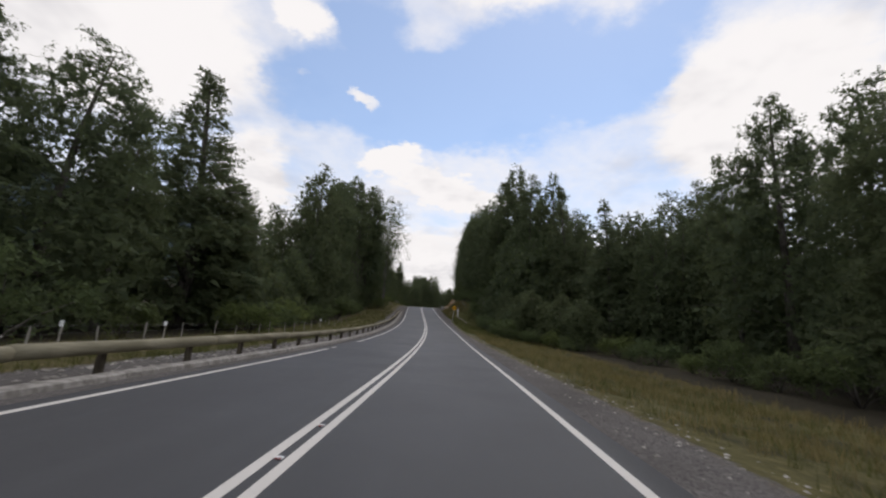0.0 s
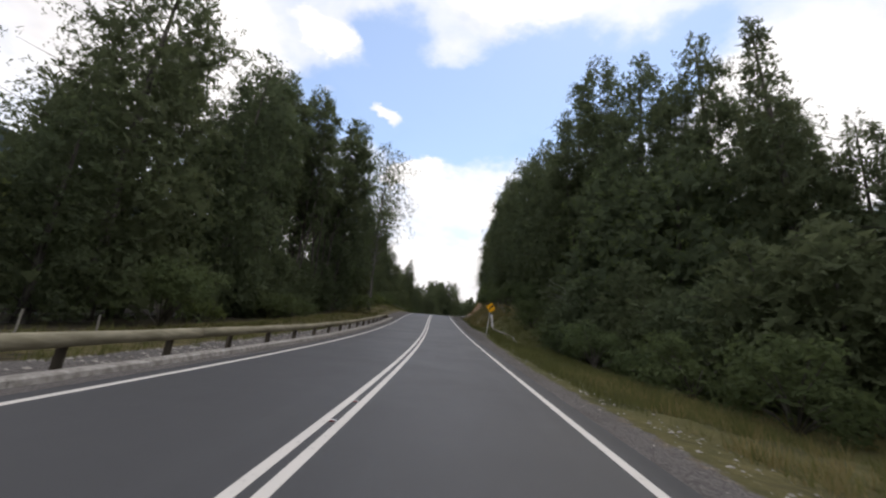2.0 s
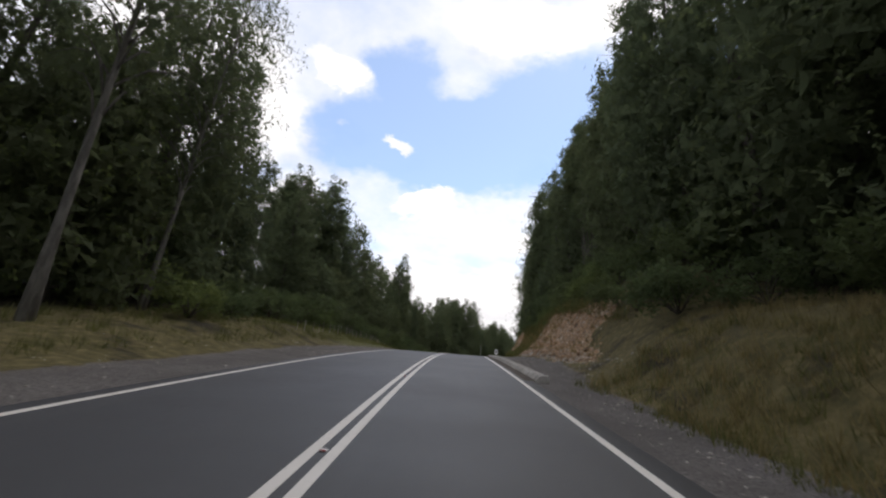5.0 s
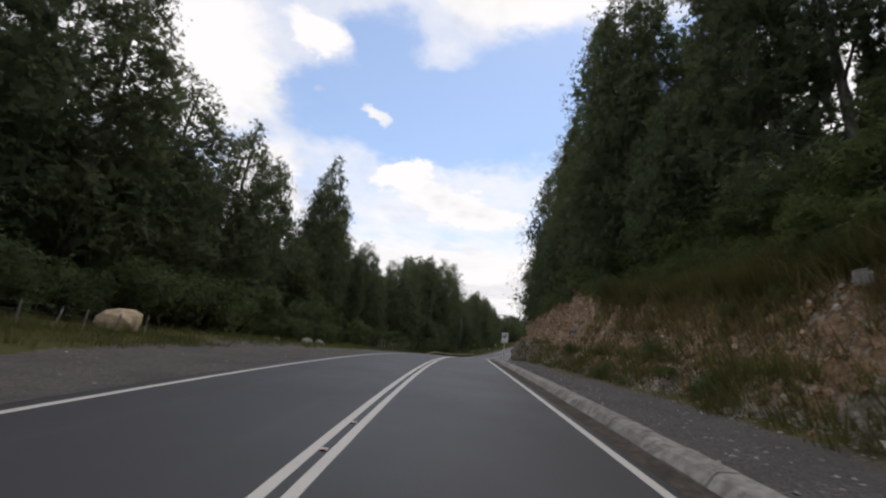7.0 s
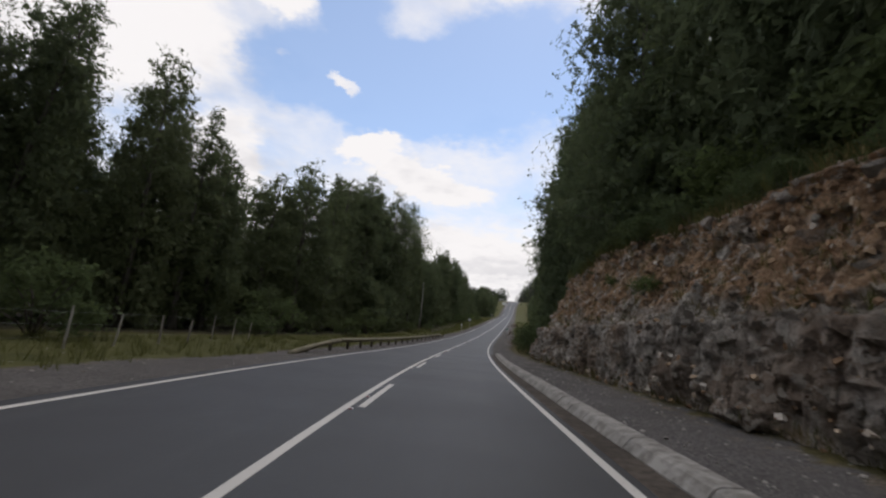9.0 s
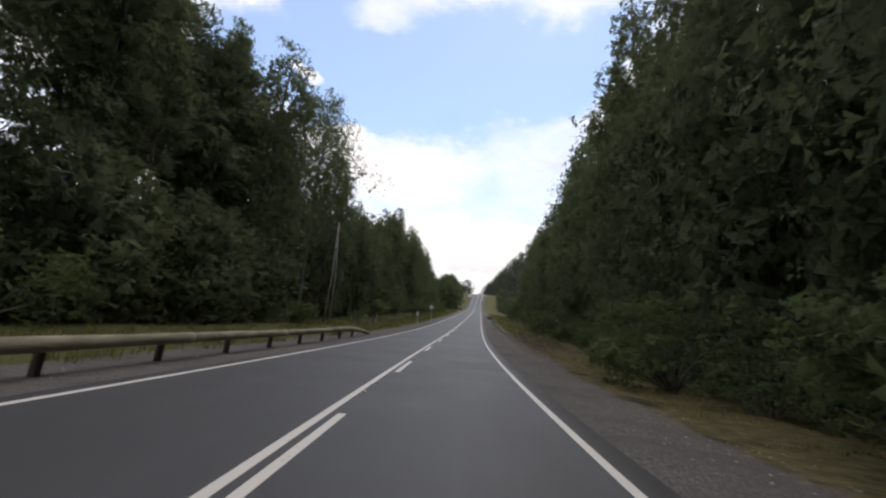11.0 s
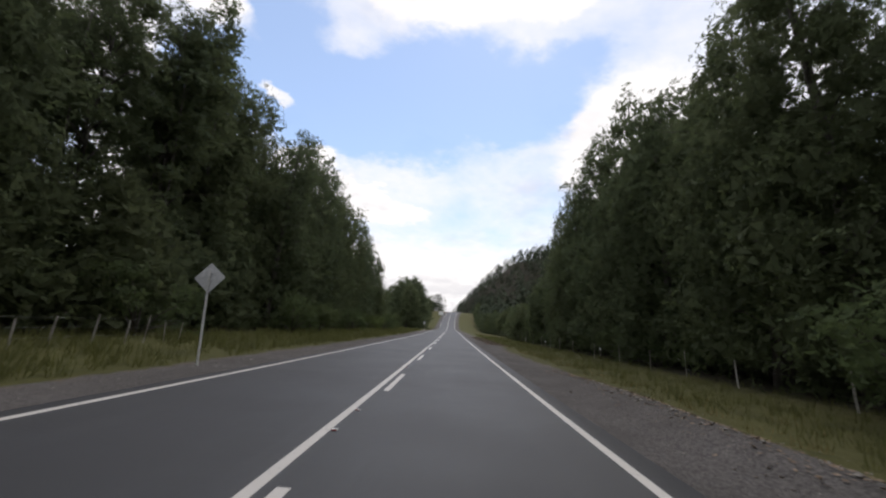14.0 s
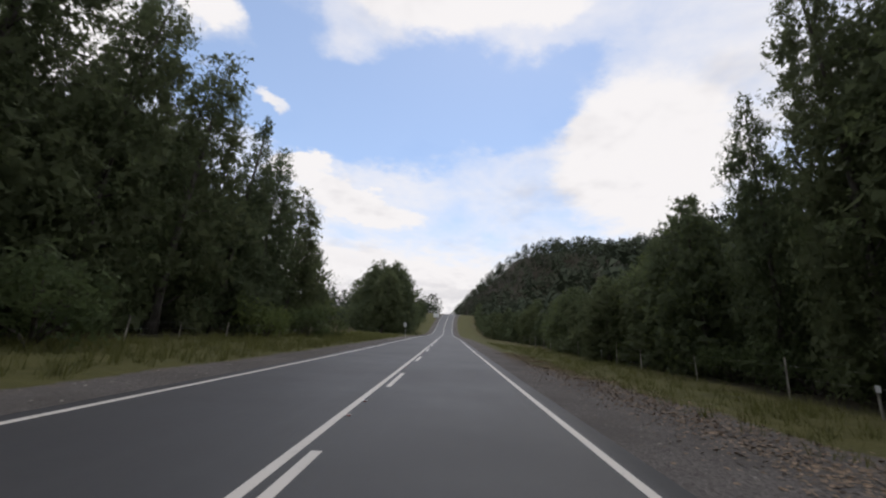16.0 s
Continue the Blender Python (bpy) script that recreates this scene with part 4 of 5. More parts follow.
            if (side > 0 and not 160 < s < 183) or 130 < s < 195 and side < 0 or rng.random() < .4 and side < 0:
                tagged(plant(kind, s, d, k, rng, fat=1.15), group="shrubs at the wood's edge")
            s += (2.8 if cut else 3.9) * rng.uniform(.7, 1.3)
    for s in np.arange(48, 86, 2.7):
        put("small", s, float(table(s, [(48, 18), (58, 14.5), (70, 13.2), (86, 13.6)])) + rng.uniform(-.8, .8), rng.uniform(4.5, 7.5), 1.25)
    # the green slope above the cutting
    for s in np.arange(130, 240, 1.7):
        kind = BUSHES[int(rng.choice(4, p=(.22, .22, .26, .3)))]
        open_slope = 160 < s < 183
        tagged(plant(BUSHES[3] if open_slope and rng.random() < .5 else kind, s + rng.uniform(-.8, .8), rng.uniform(13.4 if open_slope else 12.2, 16.5), rng.uniform(.75, 1.3), rng, fat=1.2), group="shrubs at the wood's edge")
    for s in np.arange(160, 184, .5):
        tagged(plant(BUSHES[3] if own_rng.random() < .75 else BUSHES[1], s, own_rng.uniform(11.2, 13.6), own_rng.uniform(.22, .62), own_rng, fat=1.25), group="shrubs at the wood's edge")
    # closed wood behind the edge
    for a, b, side, top in ((352, 404, -1, left_top), (174, 201, -1, left_top), (345, 384, 1, right_top)):
        for s in np.arange(a, b, 2.2):
            d = side * own_rng.uniform(20.5, 28)
            put("back", s, d, (float(table(s, top)) - float(terrain(s, d))) * own_rng.uniform(.8, .96), 1.2)
    # past the last near trees: a clump beyond the field, and the far roadside
    for s, d, h in ((452, -13, 11), (458, -16, 13), (464, -12.5, 14), (470, -15, 13.5), (478, -13, 14), (487, -16, 15), (497, -14, 13), (508, -15, 12), (470, -21, 12), (490, -22, 12),
                    (524, -14, 11), (540, -15, 12), (556, -14, 11), (572, -16, 11), (590, -15, 10), (608, -15, 11)):
        put("small", s, d, h * (1.35 if s < 520 else 1.0), 1.1)
    for s in np.arange(386, 640, 7.0):
        h = rng.uniform(4.5, 9.5)
        put("small" if rng.random() < .6 else "young", s, rng.uniform(14.5, 18) + 2.5 * float(smooth(s, 400, 470)), h, 1.25)


woods()


def far_forest():
    """Wooded slopes: many small ragged crowns in one sheet."""
    rng = np.random.default_rng(23)
    pieces_v, pieces_f, base = [], [], 0
    spots = []
    for _ in range(2300):
        s, d = rng.uniform(392, 1150), rng.uniform(19, 190) ** 1.0
        spots.append((s, d, rng.uniform(7, 13)))
    for _ in range(500):
        spots.append((rng.uniform(640, 1000), rng.uniform(-120, -12), rng.uniform(9, 14)))
    for _ in range(420):
        spots.append((rng.uniform(430, 640), rng.uniform(-190, -24), rng.uniform(4, 8)))
    for _ in range(300):
        spots.append((rng.uniform(-60, 420), rng.uniform(34, 60), rng.uniform(10, 15)))
    for _ in range(260):
        s = rng.uniform(-60, 400)
        if not 30 < s < 90:
            spots.append((s, rng.uniform(-60, -30), rng.uniform(10, 14)))
    for _ in range(900):
        s, d = rng.uniform(-60, 420), rng.uniform(50, 170) * (1 if rng.random() < .55 else -1)
        if not (d < 0 and s < 110):
            spots.append((s, d, rng.uniform(8, 12)))
    S, D, H = np.array(spots).T
    foot = ground_at(S, D)
    for p, h in zip(foot, H):
        k = 40
        u = rng.uniform(.12, 1, k)
        r = h * .30 * np.sin(np.pi * (.18 + .8 * u)) ** .7
        a = rng.uniform(0, 6.283, k)
        c = p + np.stack([np.cos(a) * r, np.sin(a) * r, u * h], -1)
        nrm = np.stack([np.cos(a), np.sin(a), np.full(k, .7)], -1)
        nrm /= np.linalg.norm(nrm, axis=1)[:, None]
        v, f = sprigs(c, nrm, h * .125 * rng.uniform(.7, 1.3, k), rng, 2, 1.4)
        pieces_v.append(v)
        pieces_f.append(f + base)
        base += len(v)
    ob = sheet("far_woods", np.concatenate(pieces_v), np.concatenate(pieces_f), FAR_WOOD)
    tagged(ob, "dark forest covering the distant slopes", "forest", kind="stuff")


far_forest()


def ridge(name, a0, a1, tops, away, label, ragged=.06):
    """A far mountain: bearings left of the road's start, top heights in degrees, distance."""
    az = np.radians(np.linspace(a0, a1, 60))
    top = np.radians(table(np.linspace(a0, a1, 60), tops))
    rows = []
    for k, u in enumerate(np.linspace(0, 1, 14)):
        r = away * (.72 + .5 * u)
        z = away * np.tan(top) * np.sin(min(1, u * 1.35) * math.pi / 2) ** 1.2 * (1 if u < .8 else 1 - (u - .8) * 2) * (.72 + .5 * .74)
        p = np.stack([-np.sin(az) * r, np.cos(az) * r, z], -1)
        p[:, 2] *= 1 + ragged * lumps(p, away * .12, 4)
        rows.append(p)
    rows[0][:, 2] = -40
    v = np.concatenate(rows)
    ob = sheet(name, v, grid_faces(14, 60), HAZE_TINTED_HILL, shade=True)
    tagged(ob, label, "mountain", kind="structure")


# both far hills carry their haze in the surface colour
ridge("backdrop_mountain", 85, 25, [(25, -2), (29, 8), (33, 13.5), (37.5, 15.1), (40.6, 15.8), (42, 15.7), (44.4, 15.0), (48.2, 16.9), (53, 17.9), (60, 19), (85, 15)], 2600, "wooded mountain far behind the trees, blue-green with painted haze")
ridge("backdrop_hill", 4, -22, [(-22, 5.4), (-16, 5.4), (-13, 5.3), (-11, 5.0), (-9.5, 4.2), (-6, 3.0), (4, 1.5)], 2300, "wooded hill at the end of the road, tinted with painted haze")


# ---- rock cutting ----
ROCK_FOOT = [(124, 7.6), (140, 7.5), (170, 7.4), (195, 7.1), (232, 6.9), (240, 7.4)]
ROCK_LEDGE = [(124, .3), (132, .6), (145, .9), (185, 1.1), (194, 1.9), (215, 2.2), (234, 2.4), (239, .6)]
ROCK_TOP = [(124, .9), (130, 1.8), (140, 3.5), (150, 4.7), (156, 4.9), (162, 4.4), (168, 3.7), (178, 4.2), (186, 5.4), (191, 6.1), (197, 5.5), (213, 5.6), (226, 6.6), (235, 6.2), (240, 1.0)]


def rock_profile(s):
    f, l, t = (table(s, k) for k in (ROCK_FOOT, ROCK_LEDGE, ROCK_TOP))
    steep = smooth(s, 185, 200)
    loose = 1 - steep
    d = np.stack([f - .5 * loose, f + .15 + .25 * loose, f + .3 + .6 * loose, f + 1.0 + .3 * loose, f + 2.2 + .5 * loose, f + 2.6 + .7 * loose, f + 3.8 + .4 * loose, f + 6], -1)
    back = terrain(s, f + 6)
    z = np.stack([0 * s - .1, .5 * l, l, l + .12, l + .6 * (t - l), t, t + .3 * (back - t) + .1, back - .15], -1)
    return d, z


def make_rock():
    s = np.arange(124, 240.01, .115)
    d, z = rock_profile(s)
    u = np.concatenate([np.linspace(0, 3, 27)[:-1], np.linspace(3, 5, 27)[:-1], np.linspace(5, 7, 8)])
    k = np.minimum(u.astype(int), 6)
    w = u - k
    D = d[:, k] * (1 - w) + d[:, k + 1] * w
    Z = z[:, k] * (1 - w) + z[:, k + 1] * w
    S = np.repeat(s[:, None], len(u), 1)
    q = np.stack([S, D * .8, Z], -1)
    # jointed blocks: a stepped noise, leaning bedding planes and fine spall
    bed = q + .25 * lumps(q, 1.5, 2)[..., None]
    cell = np.floor(np.stack([bed[..., 0] / .52 + .4 * bed[..., 2], 0 * D, bed[..., 2] / 1.25 - .14 * bed[..., 0]], -1))
    step = _hash(cell[..., 0].astype(np.int64), cell[..., 1].astype(np.int64) + 3, cell[..., 2].astype(np.int64)) - .5
    small = np.floor(np.stack([bed[..., 0] / .26 + .3 * bed[..., 2], 0 * D, bed[..., 2] / .45 + .2 * bed[..., 0]], -1))
    chip = _hash(small[..., 0].astype(np.int64), small[..., 1].astype(np.int64) + 9, small[..., 2].astype(np.int64)) - .5
    face = np.minimum(1, (u / .6))[None] * (1 - smooth(u, 5.2, 6.6))[None] * smooth(s, 124, 134)[:, None] * (1 - smooth(s, 236, 240))[:, None]
    rough = (.35 + .65 * smooth(s, 183, 200))[:, None] * (1 - .35 * smooth(u, 3.0, 3.6)[None] * (1 - smooth(s, 200, 212))[:, None]) + .25 * (u < 2.2)[None] * (1 - smooth(s, 183, 200))[:, None]
    push = face * rough * (.46 * step + .34 * chip + .40 * lumps(q, 2.2, 3) + .22 * (1 - 2 * np.abs(lumps(q * np.array([1, 1, .5]), .7, 2))))
    Z = Z + face * .12 * lumps(q + 40, .8, 2)
    v = on_road(S, D - push, Z)
    ob = sheet("rock_face", v, grid_faces(len(s), len(u))[:, ::-1], ROCK)
    earth = np.clip(.05 + .95 * smooth(u[None], 2.7, 3.5) - .25 * smooth(u[None], 4.9, 5.2) + .6 * (1 - smooth(S, 178, 196)) * smooth(u[None], .3, 1.5), 0, 1) + 0 * S
    earth = earth * (1 - .35 * smooth(S, 202, 214))
    at = ob.data.attributes.new("earth", "FLOAT", "POINT")
    at.data.foreach_set("value", earth.ravel().astype(np.float32))
    tagged(ob, "blasted brown and grey rock cutting with crumbling earth above", "rock face", kind="structure")
    return ob, v, S, np.broadcast_to(u[None], S.shape)


rock_ob, ROCK_V, ROCK_S, ROCK_U = make_rock()


def on_rock_face(rng, count, s0, s1, u0, u1):
    """Random places on the cutting's surface, by station and height up the face."""
    ok = np.argwhere((ROCK_S > s0) & (ROCK_S < s1) & (ROCK_U > u0) & (ROCK_U < u1))
    pick = ok[rng.integers(len(ok), size=count)]
    return ROCK_V[pick[:, 0], pick[:, 1]] + rng.normal(size=(count, 3)) * .05


def chunk(seed):
    """Eight-cornered angular stone."""
    rng = np.random.default_rng(seed)
    c = np.array([(x, y, z) for x in (-1, 1) for y in (-1, 1) for z in (-1, 1)], float)
    c = c * rng.uniform(.45, 1.1, (8, 3)) * np.array([1, .7, .75])
    f = [(0, 1, 3), (0, 3, 2), (4, 6, 7), (4, 7, 5), (0, 4, 5), (0, 5, 1), (2, 3, 7), (2, 7, 6), (0, 2, 6), (0, 6, 4), (1, 5, 7), (1, 7, 3)]
    return c, f


def rock_blocks():
    rng = np.random.default_rng(77)
    shapes = []
    for k in range(7):
        c, f = chunk(k)
        me = bpy.data.meshes.new("rock_block")
        me.from_pydata(c.tolist(), [], f)
        me.materials.append(ROCK)
        shapes.append(me)
    spots = np.concatenate([on_rock_face(rng, 170, 193, 238, .2, 3.2), on_rock_face(rng, 90, 203, 238, 3.2, 5.1)])
    for p in spots:
        ob = new("rock_block", shapes[int(rng.integers(7))])
        ob.parent = rock_ob
        k = .09 + .20 * rng.random() ** 2
        ob.matrix_basis = pose(*[float(c) for c in p], *rng.uniform(0, 360, 3)) @ Matrix.Diagonal((k, k, k * 1.2, 1))
    pieces = []
    for s0, s1, u0, u1, n, lo, hi in ((128, 196, .2, 5.2, 4200, .02, .11), (128, 200, 2.6, 5.2, 420, .05, .20), (193, 239, .2, 3.2, 700, .02, .09), (193, 239, 3.0, 5.3, 2400, .02, .11), (128, 239, 0, .6, 1400, .02, .10)):
        for p in on_rock_face(rng, n, s0, s1, u0, u1):
            c, f = chunk(int(rng.integers(60)))
            turn = np.array(Euler(rng.uniform(0, 6.28, 3).tolist()).to_matrix())
            pieces.append((p + (c * (lo + (hi - lo) * rng.random() ** 2.5)) @ turn.T, f))
    vv, ff = joined(pieces)
    tagged(sheet("rock_rubble", vv, ff, RUBBLE), "broken stones lodged all over the cutting", "rubble", kind="stuff")


rock_blocks()


def stone_mesh(seed, flat=.7, rough=.3):
    bm = bmesh.new()
    bmesh.ops.create_icosphere(bm, subdivisions=2, radius=1)
    v = np.array([x.co[:] for x in bm.verts])
    r = 1 + rough * lumps(v * 1.0 + seed * 7.3, .9, 2)
    v = v * r[:, None] * np.array([1, .8, flat])
    v = np.where(np.abs(v) > .72, np.sign(v) * (.72 + .3 * (np.abs(v) - .72)), v)
    for x, c in zip(bm.verts, v):
        x.co = c
    return bm


def boulder(name, s, d, size, mat, label, seed, flat=.7, turn=0, sink=.55):
    me = bpy.data.meshes.new(name)
    bm = stone_mesh(seed, flat)
    bm.to_mesh(me)
    bm.free()
    me.materials.append(mat)
    ob = new(name, me)
    x, y, z = [float(c) for c in ground_at(s, d)]
    ob.matrix_basis = pose(x, y, z + sink * size * flat, 4, -5, turn) @ Matrix.Diagonal((size, size, size, 1))
    return tagged(ob, label, "boulder")


boulder("tan_boulder", 172.5, -12.0, .93, TAN_STONE, "large tan boulder on the grassy gravel verge", 3, .62, 20, .5)
for s, d, size, seed in ((186, -9.5, .35, 4), (188, -10.2, .5, 5), (189.5, -9.6, .3, 6), (191, -10.4, .42, 7), (183.5, -10.5, .3, 8)):
    boulder("verge_stone", s, d, size, STONE, "pale stone in a low heap on the verge", seed, .6, seed * 40)
for s, d, size, seed in ((201, 7.4, .35, 22), (206, 7.0, .3, 23), (197.5, 7.1, .42, 24)):
    boulder("fallen_rock", s, d, size, STONE, "fallen grey rock at the foot of the cutting", seed, .7, seed * 30)


# ---- kerbs ----
def squared_stone():
    bm = block((.4, .36, .36), .06)
    rng = np.random.default_rng(12)
    for v in bm.verts:
        v.co += Vector(rng.uniform(-.03, .03, 3).tolist())
    me = bpy.data.meshes.new("squared_stone")
    bm.to_mesh(me)
    bm.free()
    me.materials.append(PALE_CONCRETE)
    ob = new("squared_stone", me)
    ob.matrix_basis = pose(*[float(c) for c in on_road(165.5, 10.3, 3.24)], 8, -12, 25)
    tagged(ob, "pale squared stone block lodged on the rock cutting", "stone")


squared_stone()


def kerb(name, s0, s1, length, profile, label, odd=0.0):
    """A row of precast kerb blocks along the road."""
    thing = new(name)
    rng = np.random.default_rng(int(abs(s0)))
    prof = np.array(profile, float)
    s = s0
    while s < s1 - .01:
        e = min(s1, s + length)
        a = np.array([s + .008, e - .008])
        lift = rng.uniform(-.008, .008)
        v = on_road(a[:, None], prof[None, :, 0] + rng.uniform(-.012, .012), prof[None, :, 1] + lift)
        k = len(prof)
        f = list(grid_faces(2, k)[:, ::-1]) + [tuple(range(k)), tuple(range(2 * k - 1, k - 1, -1))]
        sheet("kerb_block", v, f, CONCRETE, thing)
        s = e
    return tagged(thing, label, "kerb", kind="structure")


kerb("kerb_right", 126, 238, 1.0, [(4.03, -.1), (4.05, .03), (4.15, .15), (4.21, .18), (4.43, .19), (4.47, .16), (4.49, -.1)], "rounded grey concrete kerb below the rock cutting")
GUTTER_DUST = material("gutter_dust", two_tone((0.060, 0.050, 0.042), (0.115, 0.095, 0.078), 7.0, 0.4, 0.01, low=0.3, high=0.7), 0.95, spec=0.15)
tagged(strip("gutter_dust", np.arange(126, 238.1, 1.0), [(3.70, -.004), (3.74, .002), (3.95, .006), (4.05, .02)], GUTTER_DUST), "brown dust gathered along the foot of the kerb", "dust", kind="structure")
kerb("kerb_left", -12, 103, 3.0, [(-4.82, -.1), (-4.85, .04), (-4.9, .065), (-5.14, .07), (-5.18, .05), (-5.2, -.1)], "low grey concrete kerb under the guard rail")


# ---- timber guard rails ----
def guard_rail(s0, s1, d, start_flare, end_flare, first=0.0):
    rail = new("guard_rail")
    rng = np.random.default_rng(int(abs(s0)) + 5)

    def place(s):
        k = max(0.0, 1 - (s - s0) / 7.0) * start_flare + max(0.0, 1 - (s1 - s) / 7.0) * end_flare
        return d - .5 * k * (1 if d < 0 else -1) * 0.6, .52 - .56 * k ** 1.5
    s = s0
    while s < s1 - .5:
        e = min(s1, s + 6.2)
        at = np.linspace(s + .01, e - .01, 9)
        pts = np.array([on_road(a, *place(a)) for a in at])
        pts[:, 2] += rng.uniform(-.012, .012)
        r = .132 + rng.uniform(-.008, .008) + .006 * np.sin(np.arange(9) + s)
        v, f = tube(pts, r, 10)
        sheet("log", v, f, LOG, rail, shade=True)
        s = e
    s = s0 + 2.2
    while s < s1 - 2.0:
        dd, zz = place(s)
        g = float(terrain(s, dd - .2))
        base = on_road(s, dd - .19, g - .3)
        top = on_road(s, dd - .19, zz + .08)
        v, f = tube([base, (base + top) / 2, top], [.092, .09, .086], 9)
        sheet("post", v, f, DARK_WOOD, rail)
        s += 3.1
    return tagged(rail, "peeled timber log guard rail on dark round posts", "guard rail")


guard_rail(-24, 104.5, -5.42, 0, 1)
guard_rail(219.5, 279.5, -5.4, 1, 1)


# ---- wire fences ----
def fence(s0, s1, d, gap, tall, label, wires=3, thick=.034, wild=.06, seed=1):
    f = new("wire_fence")
    rng = np.random.default_rng(seed)
    tops = []
    s = s0
    while s <= s1:
        dd = float(table(s, d)) if isinstance(d, list) else d
        dd += rng.uniform(-.12, .12)
        h = tall * rng.uniform(.82, 1.18)
        g = float(terrain(s, dd))
        a = on_road(s, dd, g - .25)
        b = on_road(s + rng.uniform(-wild, wild) * h, dd + rng.uniform(-wild, wild) * h, g + h)
        r = thick * rng.uniform(.75, 1.25)
        v, fc = tube([a, (a * .6 + b * .4) + rng.normal(size=3) * .012, b], [r, r * .95, r * .8], 6)
        sheet("post", v, fc, OLD_WOOD, f)
        tops.append((s, dd, g))
        s += gap * rng.uniform(.8, 1.2)
    for k in range(wires):
        pts = [on_road(s, dd, g + tall * (.3 + .6 * k / max(1, wires - 1))) for s, dd, g in tops]
        v, fc = tube(pts, np.full(len(pts), .0016), 4)
        sheet("wire", v, fc, WIRE, f)
    return tagged(f, label, "fence")


fence(8, 62, -11.0, 2.6, .85, "wire fence on thin weathered posts behind the guard rail", seed=2)
fence(139, 172, [(139, -9.0), (160, -9.4), (172, -10.4)], 1.25, .72, "wire fence on closely set weathered stakes along the grass bank", wild=.1, thick=.026, seed=3)
fence(203, 226, [(203, -8.4), (226, -10.5)], 2.1, 1.15, "wire fence on grey posts at the wood's edge", seed=4)
fence(286, 332, [(286, -9.2), (300, -10), (332, -10.5)], 1.35, .98, "ragged stake fence at the wood's edge", wild=.08, thick=.036, seed=5)
fence(326, 430, 14.0, 5.0, 1.4, "wire fence on thin grey posts before the wood", wild=.03, thick=.032, seed=6)
fence(103, 119, [(103, 10.2), (119, 10.8)], 1.2, .8, "wire fence on weathered stakes along the top of the bank", wild=.08, seed=7)
fence(376, 420, [(376, -13), (420, -12)], 4.5, 1.0, "wire fence on thin grey posts along the field", seed=8)


# ---- road signs ----
def sign_at(name, s, d, turn=0.0, lean=5.0):
    g = float(terrain(s, d))
    ob = empty_at(name, on_road(s, d - (.2 if d > 0 else -.2), g), math.degrees(heading(s)) + turn)
    ob.matrix_basis = ob.matrix_basis @ pose(0, 0, 0, 0, lean if d > 0 else -lean, 0)
    return ob, g


def plate(name, outline, mat, parent, y, thick=.004, label=""):
    """A flat upright plate with the outline in x and z, its front at y."""
    bm = bmesh.new()
    front = [bm.verts.new((x, y, z)) for x, z in outline]
    back = [bm.verts.new((x, y + thick, z)) for x, z in outline]
    bm.faces.new(front)
    bm.faces.new(back[::-1])
    for i in range(len(outline)):
        j = (i + 1) % len(outline)
        bm.faces.new((front[j], front[i], back[i], back[j]))
    bmesh.ops.recalc_face_normals(bm, faces=bm.faces)
    return part(name, bm, mat, parent, label)


def ring_plate(name, outline, inner, mat, parent, y, thick=.002):
    """A frame between two outlines of the same number of points."""
    k = len(outline)
    v = [(x, y, z) for x, z in outline] + [(x, y, z) for x, z in inner] + [(x, y + thick, z) for x, z in outline] + [(x, y + thick, z) for x, z in inner]
    f = []
    for i in range(k):
        j = (i + 1) % k
        f += [(i, j, k + j, k + i), (2 * k + i, 3 * k + i, 3 * k + j, 2 * k + j), (i, 2 * k + i, 2 * k + j, j), (k + i, k + j, 3 * k + j, 3 * k + i)]
    return sheet(name, v, f, mat, parent)


def rounded(w, h, r=.04, cx=0.0, cz=0.0, spin=0.0, n=4):
    pts = []
    for sx, sz, a0 in ((1, 1, 0), (-1, 1, 90), (-1, -1, 180), (1, -1, 270)):
        for i in range(n + 1):
            a = radians(a0 + 90 * i / n)
            pts.append((sx * (w / 2 - r) + r * math.cos(a), sz * (h / 2 - r) + r * math.sin(a)))
    c, q = math.cos(radians(spin)), math.sin(radians(spin))
    return [(cx + x * c - z * q, cz + x * q + z * c) for x, z in pts]


def sign_post(parent, top, mat, width=.06, base=True, y=.035, low=-.2):
    bm = block((width, width * .8, top - low), .008)
    bmesh.ops.translate(bm, vec=(0, y, low), verts=bm.verts)
    part("post", bm, mat, parent)
    if base:
        bm = block((.34, .3, .09), .02)
        bmesh.ops.translate(bm, vec=(0, y, -.03), verts=bm.verts)
        part("footing", bm, CONCRETE, parent, "small concrete footing")


def bolt(parent, x, z, y):
    bm = bmesh.new()
    bmesh.ops.create_cone(bm, cap_ends=True, segments=8, radius1=.013, radius2=.011, depth=.012, matrix=Matrix.Translation((x, y, z)) @ Matrix.Rotation(math.pi / 2, 4, "X"))
    part("bolt", bm, STEEL, parent)


def words(text, size, x, z, y, mat, parent):
    curve = bpy.data.curves.new("lettering", "FONT")
    curve.body, curve.size, curve.align_x, curve.extrude = text, size, "CENTER", .001
    curve.materials.append(mat)
    ob = new("lettering", curve)
    ob.parent = parent
    ob.matrix_basis = pose(x, y, z, 90, 0, 0)
    return ob


